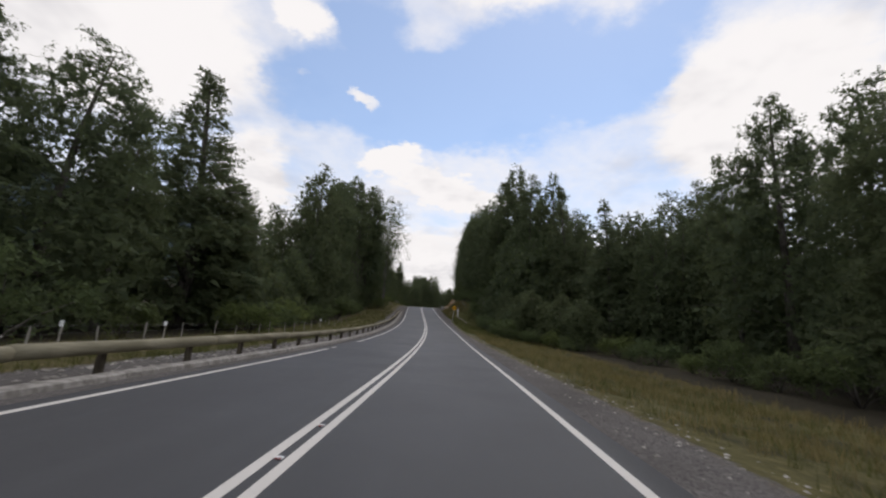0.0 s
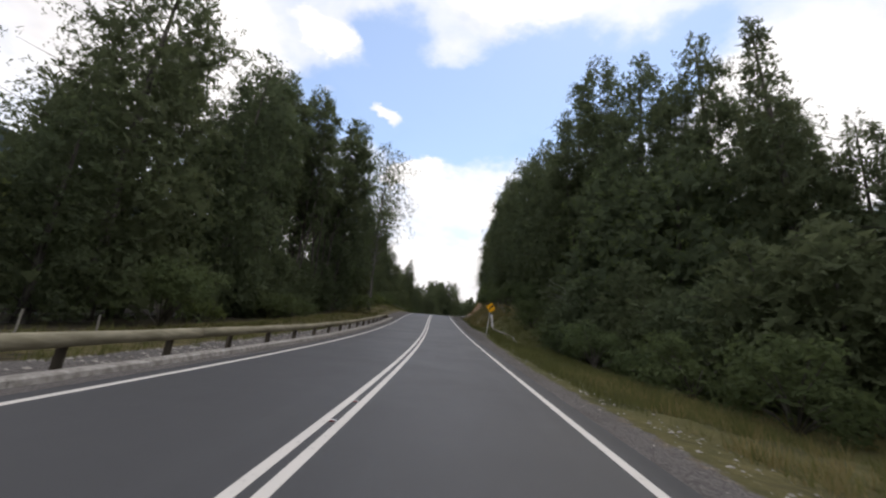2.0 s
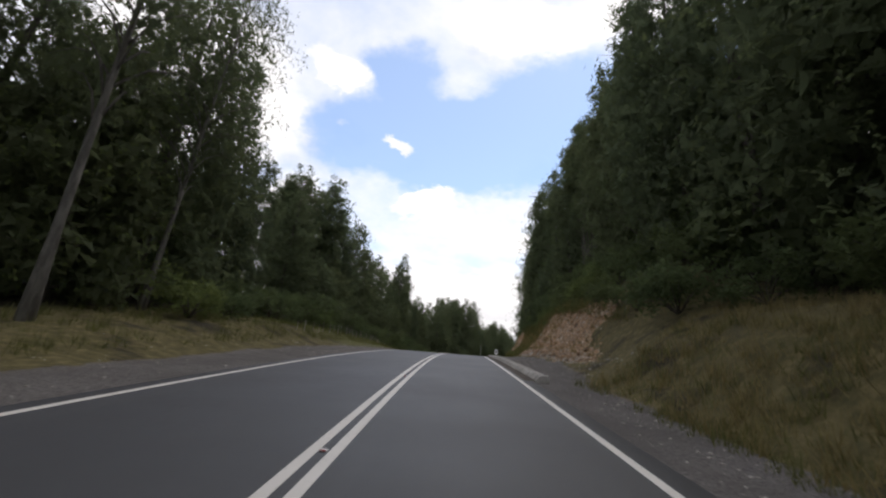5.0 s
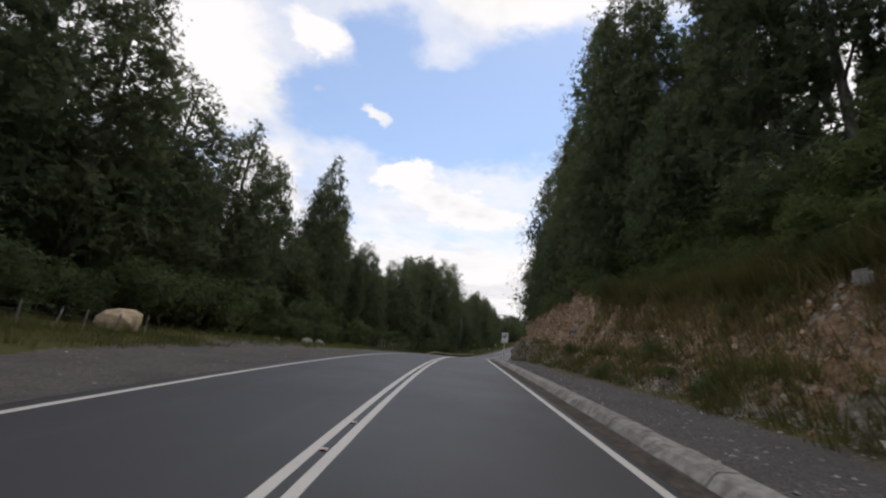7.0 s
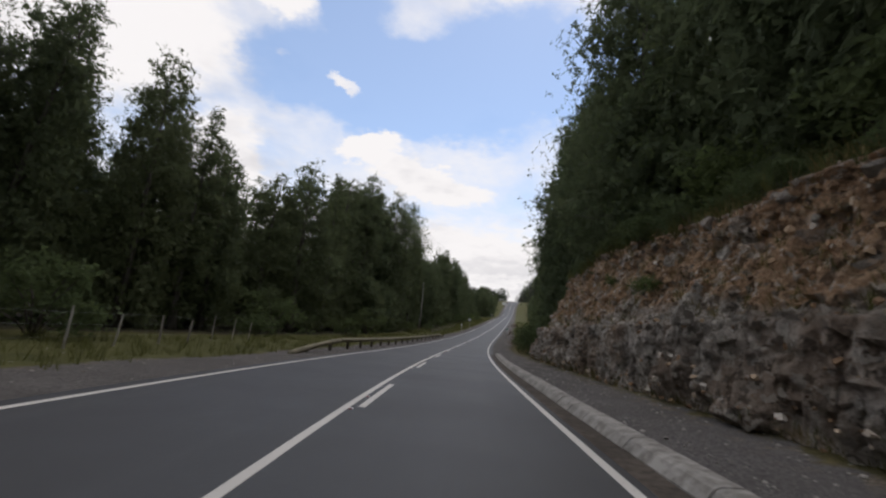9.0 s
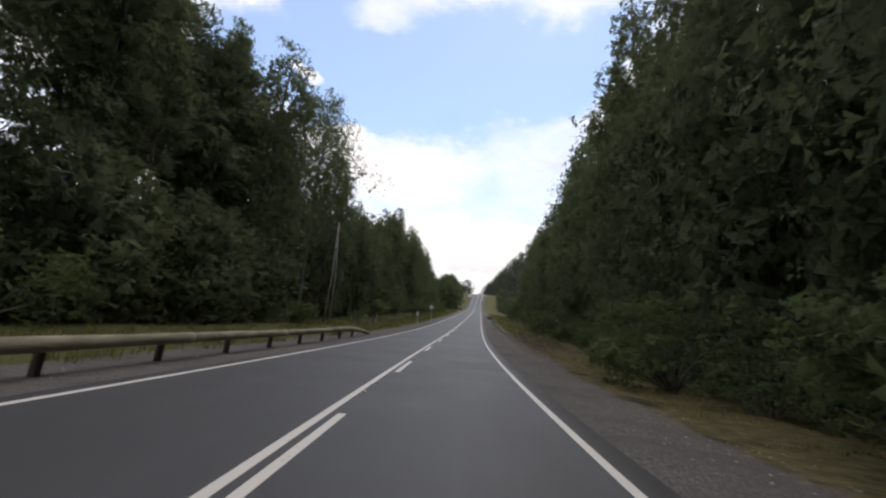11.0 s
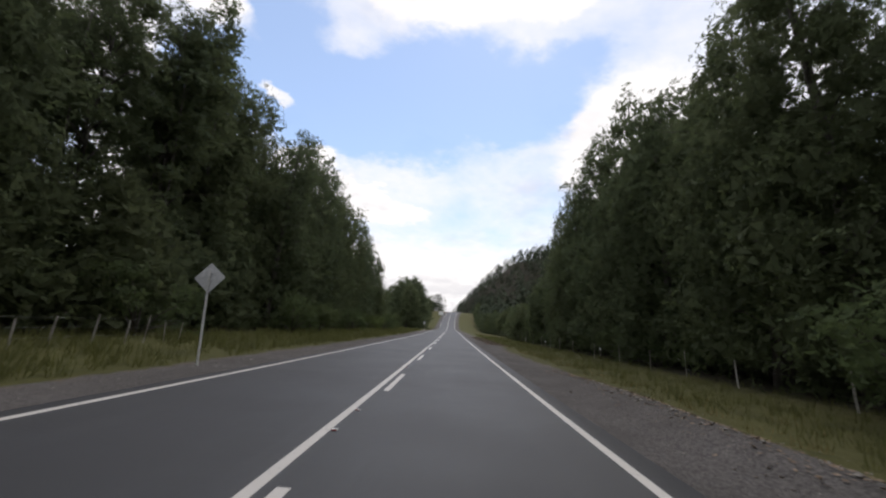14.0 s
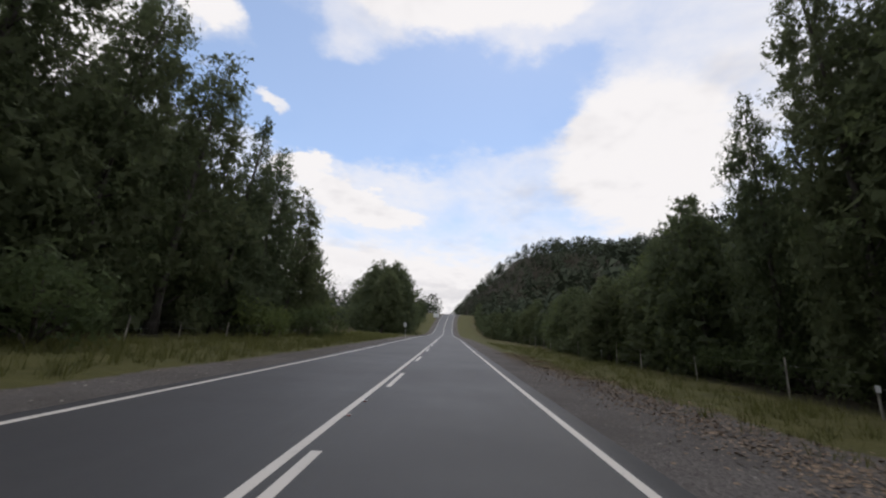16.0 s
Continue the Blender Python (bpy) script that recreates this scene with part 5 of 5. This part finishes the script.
def curve_sign():
    sign, g = sign_at("curve_sign", 83.5, 5.67, turn=24, lean=7.5)
    z, side = 2.6 - g, .72
    sign_post(sign, 2.4 - g, POST_PAINT, .065)
    panel = plate("panel", rounded(side, side, .05, 0, z, 45), SIGN_YELLOW, sign, -.002, .005)
    ring_plate("border", rounded(side - .04, side - .04, .04, 0, z, 45), rounded(side - .085, side - .085, .03, 0, z, 45), SIGN_BLACK, panel, -.006)
    # arrow that rises and bends to the right
    mid = [(-.10, -.24), (-.097, -.10), (-.07, .0), (-.024, .07), (.036, .12)]
    wide = .052
    left, right = [], []
    for i, (x, q) in enumerate(mid):
        a, b = mid[max(0, i - 1)], mid[min(len(mid) - 1, i + 1)]
        tx, tz = b[0] - a[0], b[1] - a[1]
        l = math.hypot(tx, tz)
        left.append((x - tz / l * wide, z + q + tx / l * wide))
        right.append((x + tz / l * wide, z + q - tx / l * wide))
    plate("arrow_stem", right + left[::-1], SIGN_BLACK, panel, -.006, .003)
    plate("arrow_head", [(.20, z + .195), (-.055, z + .25), (.127, z - .018)], SIGN_BLACK, panel, -.0065, .003)
    bolt(panel, 0, z + .41, -.006)
    bolt(panel, 0, z - .41, -.006)
    tagged(sign, "yellow diamond warning sign with black right-curve arrow", "road sign")


def end_sign():
    sign, g = sign_at("end_of_no_overtaking_sign", 200.0, 5.2, lean=1.5)
    z = 2.26 - g
    sign_post(sign, z + .4, POST_PAINT, .075, base=False)
    panel = plate("panel", rounded(.66, 1.02, .04, 0, z), SIGN_WHITE, sign, -.002, .005)
    ring_plate("border", rounded(.62, .98, .03, 0, z), rounded(.585, .945, .02, 0, z), SIGN_BLACK, panel, -.005)
    circle = lambda r, cz: [(r * math.cos(2 * math.pi * i / 40), cz + r * math.sin(2 * math.pi * i / 40)) for i in range(40)]
    ring_plate("ring", circle(.245, z + .17), circle(.215, z + .17), SIGN_BLACK, panel, -.006)
    car = [(-.15, .13), (-.15, .17), (-.10, .18), (-.07, .225), (.04, .225), (.08, .18), (.15, .17), (.15, .13)]
    plate("car_symbol", [(x, z + q) for x, q in car], SIGN_BLACK, panel, -.0055, .002)
    for off in (-.05, 0, .05):
        plate("slash", [(-.16 + off, z + .02), (-.135 + off, z), (.16 + off, z + .32), (.135 + off, z + .34)], SIGN_BLACK, panel, -.0068, .002)
    words("FIN", .17, 0, z - .31, -.007, SIGN_BLACK, panel)
    words("RESTRICCION", .068, 0, z - .435, -.007, SIGN_BLACK, panel)
    tagged(sign, "white end-of-no-overtaking sign lettered FIN on a post", "road sign")


def kilometre_sign():
    sign, g = sign_at("kilometre_sign", 309, 5.32, lean=3.0)
    z = 1.25 - g
    sign_post(sign, z + .2, POST_PAINT, .075)
    panel = plate("panel", rounded(.43, .52, .03, 0, z), SIGN_GREEN, sign, -.002, .005)
    ring_plate("border", rounded(.418, .508, .025, 0, z), rounded(.39, .48, .02, 0, z), SIGN_WHITE, panel, -.005)
    plate("rule", rounded(.395, .013, .004, 0, z + .09), SIGN_WHITE, panel, -.005, .002)
    words("RUTA 7", .102, 0, z + .125, -.006, SIGN_WHITE, panel)
    words("Km", .105, 0, z - .03, -.006, SIGN_WHITE, panel)
    words("90", .15, 0, z - .19, -.006, SIGN_WHITE, panel)
    tagged(sign, "green kilometre sign lettered RUTA 7 on a short post", "road sign")


def back_sign(name, s, d, z, outline, label, post, lean=5.0):
    """A sign for the other direction: its bare grey back is seen."""
    sign, g = sign_at(name, s, d, lean=lean)
    sign_post(sign, z - g + .22, post, .055, base=False, y=-.03)
    plate("panel", [(x, q + z - g) for x, q in outline], SIGN_BACK, sign, .0, .006)
    for q in (-.12, .12):
        bm = block((.3, .02, .04), .004)
        bmesh.ops.translate(bm, vec=(0, -.012, z - g + q - .02), verts=bm.verts)
        part("bracket", bm, SIGN_BACK, sign)
    tagged(sign, label, "road sign")


curve_sign()
end_sign()
kilometre_sign()
back_sign("diamond_sign", 324.3, -5.8, 2.45, rounded(.66, .66, .05, 0, 0, 45), "bare grey back of a diamond warning sign", POST_PAINT)
back_sign("plate_sign", 311.1, -6.45, 1.42, rounded(.36, .58, .03), "bare grey back of a rectangular sign plate", POST_PAINT)
back_sign("round_top_sign", 431.5, -6.0, 2.0, rounded(.5, .7, .05), "bare pale back of a tall narrow road sign", POST_PAINT)


def marker_post(s, d, tall=.85):
    g = float(terrain(s, d))
    p = empty_at("marker_post", on_road(s, d, g), math.degrees(heading(s)))
    bm = block((.05, .05, tall + .2), .006)
    bmesh.ops.translate(bm, vec=(0, 0, -.2), verts=bm.verts)
    stake = part("post", bm, OLD_WOOD, p)
    bm = block((.15, .03, .2), .01)
    bmesh.ops.translate(bm, vec=(0, -.04, tall - .12), verts=bm.verts)
    part("white_plate", bm, SIGN_WHITE, stake, "small white plate")
    tagged(p, "thin post carrying a small white plate by the fence", "marker post", group="marker posts")


for s, d in ((14.2, -11.0), (19.4, -10.9), (300.0, -11.6), (349.5, 14.2), (369.5, 13.9), (392, 13.9), (45, -10.8)):
    marker_post(s, d)


def road_stud(s, d):
    x, y, z = [float(c) for c in on_road(s, d, .0)]
    stud = empty_at("road_stud", (x, y, z), math.degrees(heading(s)))
    bm = block((.085, .08, .02), .008)
    body = part("body", bm, SIGN_WHITE, stud)
    bm = block((.066, .006, .011))
    bmesh.ops.translate(bm, vec=(0, -.041, .004), verts=bm.verts)
    part("reflector", bm, REFLECTOR, body, "red reflecting strip")
    tagged(stud, "small white reflective road stud on the centre line", "road stud", group="road studs")


for s in list(np.arange(4.6, 205, 9.2)) + list(np.arange(208, 420, 9.16)):
    road_stud(float(s), 0.0)
    road_stud(float(s) + 1.4, 0.0)


# ---- smaller things along the verges ----
def gutter(points, label, wide=.1):
    """A half-round concrete gutter laid along a path of (station, offset, height)."""
    thing = new("concrete_gutter")
    for (a, b, c), (a2, b2, c2) in zip(points[:-1], points[1:]):
        p, q = on_road(a, b, c), on_road(a2, b2, c2)
        v, f = tube([p, (p + q) / 2, q], [wide * .95, wide, wide * .95], 8)
        sheet("gutter_length", v, f, PALE_CONCRETE if wide > .12 else CONCRETE, thing, shade=True)
    return tagged(thing, label, "gutter")


gutter([(95.6, 7.75, .1), (98.5, 8.0, .55), (102.5, 8.4, 1.5)], "pale concrete gutter lying down the grassy bank", .17)
gutter([(a, b, float(terrain(a, b)) + float(table(a, [(86, -.06), (92, .03)]))) for a, b in ((79.6, 7.55), (81.9, 7.95), (84.5, 8.3), (87.2, 8.55), (90.0, 8.2), (92.6, 7.85), (95.4, 7.7))], "pale concrete gutter half buried in the verge", .11)


def dead_branch(s, d, z, long, seed, label):
    rng = np.random.default_rng(seed)
    root = on_road(s, d, z)
    pieces = []
    for i in range(7):
        way = np.array([-.9 + .5 * rng.random(), -.25 + .5 * rng.random(), -.1 + .65 * rng.random()])
        a = root + way * long * rng.uniform(0, .25)
        pts = [a + way * long * t + np.array([0, 0, -.14 * long * t * t]) + rng.normal(size=3) * .06 for t in np.linspace(0, rng.uniform(.6, 1), 6)]
        pieces.append(tube(pts, np.linspace(.02, .005, 6), 5))
    v, f = joined(pieces)
    return tagged(sheet("dead_branch", v, f, BLEACHED, shade=True), label, "branch")


dead_branch(80.2, 12.6, 3.8, 4.2, 3, "bleached bare branch hanging out of the wood")
dead_branch(303, 13.5, 2.0, 2.2, 5, "bleached bare branch hanging out of the wood")
for s, d, h, ds, dd in ((286.0, -11.9, 9.8, -1.2, .55), (287.7, -11.9, 10.2, -1.8, .2), (81.0, 12.6, 4.2, -.4, -.5), (83.0, 13.0, 4.6, -.4, -.5)):
    g = float(terrain(s, d))
    a, b = on_road(s, d, g - .2), on_road(s + ds, d + dd, g + h)
    v, f = tube([a, (a + b) / 2 + np.array([.15, .1, 0]), b], [.085, .065, .04], 7)
    tagged(sheet("dead_tree", v, f, BLEACHED, shade=True), "bare pale dead stem standing in the shaded wood", "dead tree")


def painted_slab():
    """A flat whitewashed face of the rock with unreadable brushed strokes."""
    s0, rng = 186.2, np.random.default_rng(5)
    slab = empty_at("painted_rock", on_road(s0, 9.12, 2.42), math.degrees(heading(s0)) - 80)
    slab.matrix_basis = slab.matrix_basis @ pose(0, 0, 0, -29, 0, 0)
    bm = block((3.7, .9, .95), .2)
    for v in bm.verts:
        v.co += Vector(rng.uniform(-.09, .09, 3).tolist()) * (1 if v.co.y > -.4 else .3)
    bmesh.ops.translate(bm, vec=(0, .46, 0), verts=bm.verts)
    part("face", bm, PALE_FACE, slab)
    for i, x in enumerate((-1.45, -1.05, -.68, -.26, .14, .5, .88, 1.3)):
        plate("brush_stroke", rounded(.05, .33, .02, x - .07, .31, 4 - 3 * (i % 3)), GRAFFITI, slab, -.030, .04)
        plate("brush_stroke", rounded(.17, .05, .02, x, .45 - .14 * (i % 3), 6), GRAFFITI, slab, -.032, .04)
        if i % 2 == 0:
            plate("brush_stroke", rounded(.05, .32, .02, x + .08, .31, -5), GRAFFITI, slab, -.034, .04)
    tagged(slab, "whitewashed rock with dark brushed strokes in the cutting", "painted rock")


painted_slab()


def broken_gate():
    gate = empty_at("broken_gate", ground_at(9.3, -8.6), math.degrees(heading(9.3)))
    for a, b, r in (((-.9, 0, .55), (.75, -.1, .82), .035), ((-.9, .02, .38), (.6, -.05, .68), .03), ((-.9, .04, .1), (.55, -.1, .42), .03)):
        v, f = tube([a, (np.array(a) + np.array(b)) / 2 + np.array([0, 0, -.03]), b], [r, r, r * .8], 6)
        sheet("pole", v, f, BLEACHED, gate, shade=True)
    for x, lean in ((.15, .18), (-.75, -.05)):
        v, f = tube([(x, .05, -.3), (x + lean, .05, 1.05)], [.05, .04], 6)
        sheet("upright", v, f, OLD_WOOD, gate, shade=True)
    tagged(gate, "collapsed gate of bleached poles behind the guard rail", "gate")


broken_gate()


def shelter():
    s, d = 612, -6.8
    hut = empty_at("white_hut", ground_at(s, d), math.degrees(heading(s)))
    part("wall", block((3.0, 2.6, 2.0), .03), SIGN_WHITE, hut)
    bm = block((3.4, 3.0, .18), .04)
    bmesh.ops.translate(bm, vec=(0, 0, 2.0), verts=bm.verts)
    part("roof", bm, SIGN_BACK, hut)
    tagged(hut, "small white hut beside the distant hilltop road", "hut")


shelter()


# ---- loose stones and grass: nobody could count them ----
def scatter_stones(name, areas, label, seed):
    rng = np.random.default_rng(seed)
    base = np.array([(0, 0, .7), (.8, 0, .1), (.2, .8, 0), (-.7, .45, .1), (-.65, -.5, 0), (.3, -.75, .1), (0, 0, -.5)])
    tri = [(0, 1, 2), (0, 2, 3), (0, 3, 4), (0, 4, 5), (0, 5, 1), (6, 2, 1), (6, 3, 2), (6, 4, 3), (6, 5, 4), (6, 1, 5)]
    vs, fs, n = [], [], 0
    for s0, s1, d0, d1, count, lo, hi in areas:
        s, d = rng.uniform(s0, s1, count), rng.uniform(d0, d1, count)
        p = ground_at(s, d)
        size = lo + (hi - lo) * rng.random(count) ** 2.5
        a = rng.uniform(0, 6.28, count)
        for i in range(count):
            c, q = math.cos(a[i]), math.sin(a[i])
            b = base * rng.uniform(.7, 1.3, (7, 1)) * size[i]
            vs.append(np.stack([b[:, 0] * c - b[:, 1] * q, b[:, 0] * q + b[:, 1] * c, b[:, 2] * .7], -1) + p[i])
            fs.append(np.array(tri) + n)
            n += 7
    ob = sheet(name, np.concatenate(vs), np.concatenate(fs), STONE)
    tagged(ob, label, "stones", kind="stuff")


scatter_stones("shoulder_stones", [(0, 104, -7.6, -5.25, 3400, .02, .11), (0, 125, 4.2, 5.2, 700, .012, .05), (0, 125, 5.0, 6.1, 1700, .015, .08), (128, 238, 4.6, 7.2, 3000, .012, .06), (128, 200, 6.8, 8.6, 900, .02, .11),
                                   (240, 420, 4.3, 7.4, 3600, .010, .036), (278, 302, 7, 10, 420, .02, .09), (268, 326, 5.5, 6.3, 700, .015, .075), (110, 215, -9.5, -4.6, 1200, .015, .06), (215, 420, -6.2, -4.6, 1000, .012, .05)],
               "scattered grey and pale stones on the gravel shoulders", 41)


LITTER = material("dry_leaf_litter", two_tone((0.12, 0.082, 0.055), (0.42, 0.315, 0.225), 9.0, 0.0, 0.01), 0.9, spec=0.15)


def leaf_litter(areas):
    """Curled dead leaves and chips lying loose on the ground."""
    rng = np.random.default_rng(77)
    vs = []
    for s0, s1, d0, d1, count in areas:
        d = rng.normal((d0 + d1) / 2, (d1 - d0) / 4, count)
        s = rng.uniform(s0, s1, count)
        p = ground_at(s, d) + np.array([0, 0, .02])
        a, r = rng.uniform(0, 6.28, count), rng.uniform(.018, .050, count)
        u = np.stack([np.cos(a) * r, np.sin(a) * r, rng.normal(size=count) * .15 * r], -1)
        w = np.stack([-np.sin(a) * r * .6, np.cos(a) * r * .6, rng.normal(size=count) * .15 * r], -1)
        vs.append(np.stack([p - u, p - w, p + u, p + w], 1).reshape(-1, 3))
    v = np.concatenate(vs)
    tagged(sheet("leaf_litter", v, np.arange(len(v)).reshape(-1, 4), LITTER), "pale brown dead leaves and bark chips strewn along the verge", "litter", kind="stuff")


leaf_litter([(358, 392, 5.2, 8.4, 16000), (270, 303, 5.8, 9.0, 14000), (303, 330, 5.2, 6.6, 2500)])


def grass(name, areas, mat, label, seed, height=None):
    """Blades in loose tufts; areas of stations, offsets, tufts, blade length."""
    rng = np.random.default_rng(seed)
    vs, n = [], 0
    for s0, s1, d0, d1, tufts, lo, hi in areas:
        s, d = rng.uniform(s0, s1, tufts), rng.uniform(d0, d1, tufts)
        keep = lumps(np.stack([s, d, 0 * s], -1), 1.6, 2) > rng.uniform(-.75, .35, tufts)
        s, d = s[keep], d[keep]
        p = height(s, d) if height else ground_at(s, d)
        k = 9
        size = rng.uniform(lo, hi, len(s))
        q = np.repeat(p, k, 0) + rng.normal(size=(len(s) * k, 3)) * np.array([.10, .10, .0])
        ln = np.repeat(size, k) * rng.uniform(.5, 1.15, len(q))
        a = rng.uniform(0, 6.28, len(q))
        lean = rng.uniform(.2, 1.0, len(q)) * ln
        w = .006 + .013 * ln
        side = np.stack([-np.sin(a) * w, np.cos(a) * w, 0 * a], -1)
        tip = q + np.stack([np.cos(a) * lean, np.sin(a) * lean, ln], -1)
        q[:, 2] -= .03
        vs.append(np.stack([q - side, q + side, tip], 1).reshape(-1, 3))
    v = np.concatenate(vs)
    ob = sheet(name, v, np.arange(len(v)).reshape(-1, 3), mat)
    tagged(ob, label, "grass", kind="stuff")


def rock_grass(name, seed, areas, mat, label):
    """Tufts rooted on the cutting's own surface."""
    rng = np.random.default_rng(seed)
    vs = []
    for s0, s1, u0, u1, n, lo, hi in areas:
        p = on_rock_face(rng, n, s0, s1, u0, u1)
        keep = lumps(p, 1.8, 2) > rng.uniform(-.6, .4, n)
        p = p[keep]
        k = 8
        size = rng.uniform(lo, hi, len(p))
        q = np.repeat(p, k, 0) + rng.normal(size=(len(p) * k, 3)) * .07
        ln = np.repeat(size, k) * rng.uniform(.5, 1.15, len(q))
        a = rng.uniform(0, 6.28, len(q))
        lean = rng.uniform(.2, .8, len(q)) * ln
        w = .007 + .013 * ln
        side = np.stack([-np.sin(a) * w, np.cos(a) * w, 0 * a], -1)
        tip = q + np.stack([np.cos(a) * lean - .15 * ln, np.sin(a) * lean, ln * .85], -1)
        vs.append(np.stack([q - side, q + side, tip], 1).reshape(-1, 3))
    vv = np.concatenate(vs)
    tagged(sheet(name, vv, np.arange(len(vv)).reshape(-1, 3), mat), label, "grass", kind="stuff")


rock_grass("dry_rock_grass", 54, ((126, 240, 5.0, 6.6, 2600, .25, .8), (150, 197, 2.2, 5.0, 1500, .2, .75), (161, 183, 3.6, 6.6, 1300, .35, .95), (168, 196, .3, 2.4, 600, .2, .6), (195, 238, 2.8, 5.2, 900, .15, .5), (126, 150, 2.5, 5.2, 420, .2, .5), (198, 238, 0, .3, 500, .12, .35)), GRASS, "tufts of dry yellow grass hanging on the rock cutting")
rock_grass("green_rock_grass", 55, ((126, 240, 4.8, 6.8, 4200, .3, .9), (160, 184, .1, 5.0, 3200, .25, .8), (160, 184, 4.6, 6.9, 3800, .4, 1.1), (184, 206, .1, 2.2, 1100, .2, .6), (206, 238, 2.6, 4.0, 500, .15, .45), (138, 238, 0, .4, 900, .12, .4)), GRASS_GREEN, "tufts of olive green grass growing on the rock cutting")


def slope_shrubs():
    """Small yellowish shrubs rooted on the loose part of the cutting."""
    rng = np.random.default_rng(61)
    for p in np.concatenate([on_rock_face(rng, 14, 150, 197, 2.4, 5.0), on_rock_face(rng, 8, 164, 192, .3, 2.0), on_rock_face(rng, 6, 200, 236, 3.2, 5.2)]):
        kind = BUSHES[3]
        k = rng.uniform(.16, .32)
        if np.linalg.norm(p - on_road(186.2, 8.8, 3.0)) < 3.2:
            continue
        base = kind.scale.copy()
        kind.scale = (1, 1, 1)
        made = copy_thing(kind, pose(*[float(c) for c in p], 0, 0, rng.uniform(0, 360)) @ Matrix.Diagonal((k, k, k * .9, 1)))
        kind.scale = base
        tagged(made, "small yellowish green shrub rooted on the rock cutting", "shrub", group="shrubs on the cutting")

    for p in on_rock_face(rng, 52, 186, 238, 5.0, 6.6):
        kind, k = BUSHES[int(rng.integers(3))], rng.uniform(.25, .5)
        base = kind.scale.copy()
        kind.scale = (1, 1, 1)
        made = copy_thing(kind, pose(float(p[0]), float(p[1]), float(p[2]) - .25, 0, 0, rng.uniform(0, 360)) @ Matrix.Diagonal((k * 1.3, k * 1.3, k, 1)))
        kind.scale = base
        tagged(made, "dark green shrub hanging over the crest of the rock cutting", "shrub", group="shrubs on the cutting")


slope_shrubs()
grass("dry_grass", [(-4, 62, 5.9, 15, 5200, .12, .42), (99, 128, 6.0, 11.5, 2400, .2, .5), (245, 276, 6.8, 9.5, 400, .12, .3), (314, 352, 6.8, 9.5, 200, .12, .3)], GRASS, "tall dry yellow grass along the road verge", 51)
grass("green_grass", [(140, 174, -13, -8.3, 7000, .07, .2), (-4, 106, -13, -7.0, 4500, .2, .5), (108, 200, -14, -8.0, 5200, .15, .45), (196, 282, -12, -6.4, 3000, .2, .5), (282, 430, -14, -6.4, 9000, .25, .6), (284, 299, 7.6, 10.4, 500, .15, .4), (-4, 58, 5.9, 14, 4600, .1, .34), (54, 80, 5.2, 10, 3600, .12, .4), (76, 104, 5.5, 11, 4200, .12, .36), (104, 128, 5.6, 10, 1200, .15, .4), (296, 420, 7.2, 14.8, 5200, .15, .45)], GRASS_GREEN, "green and yellow grass along the verge and bank", 52)
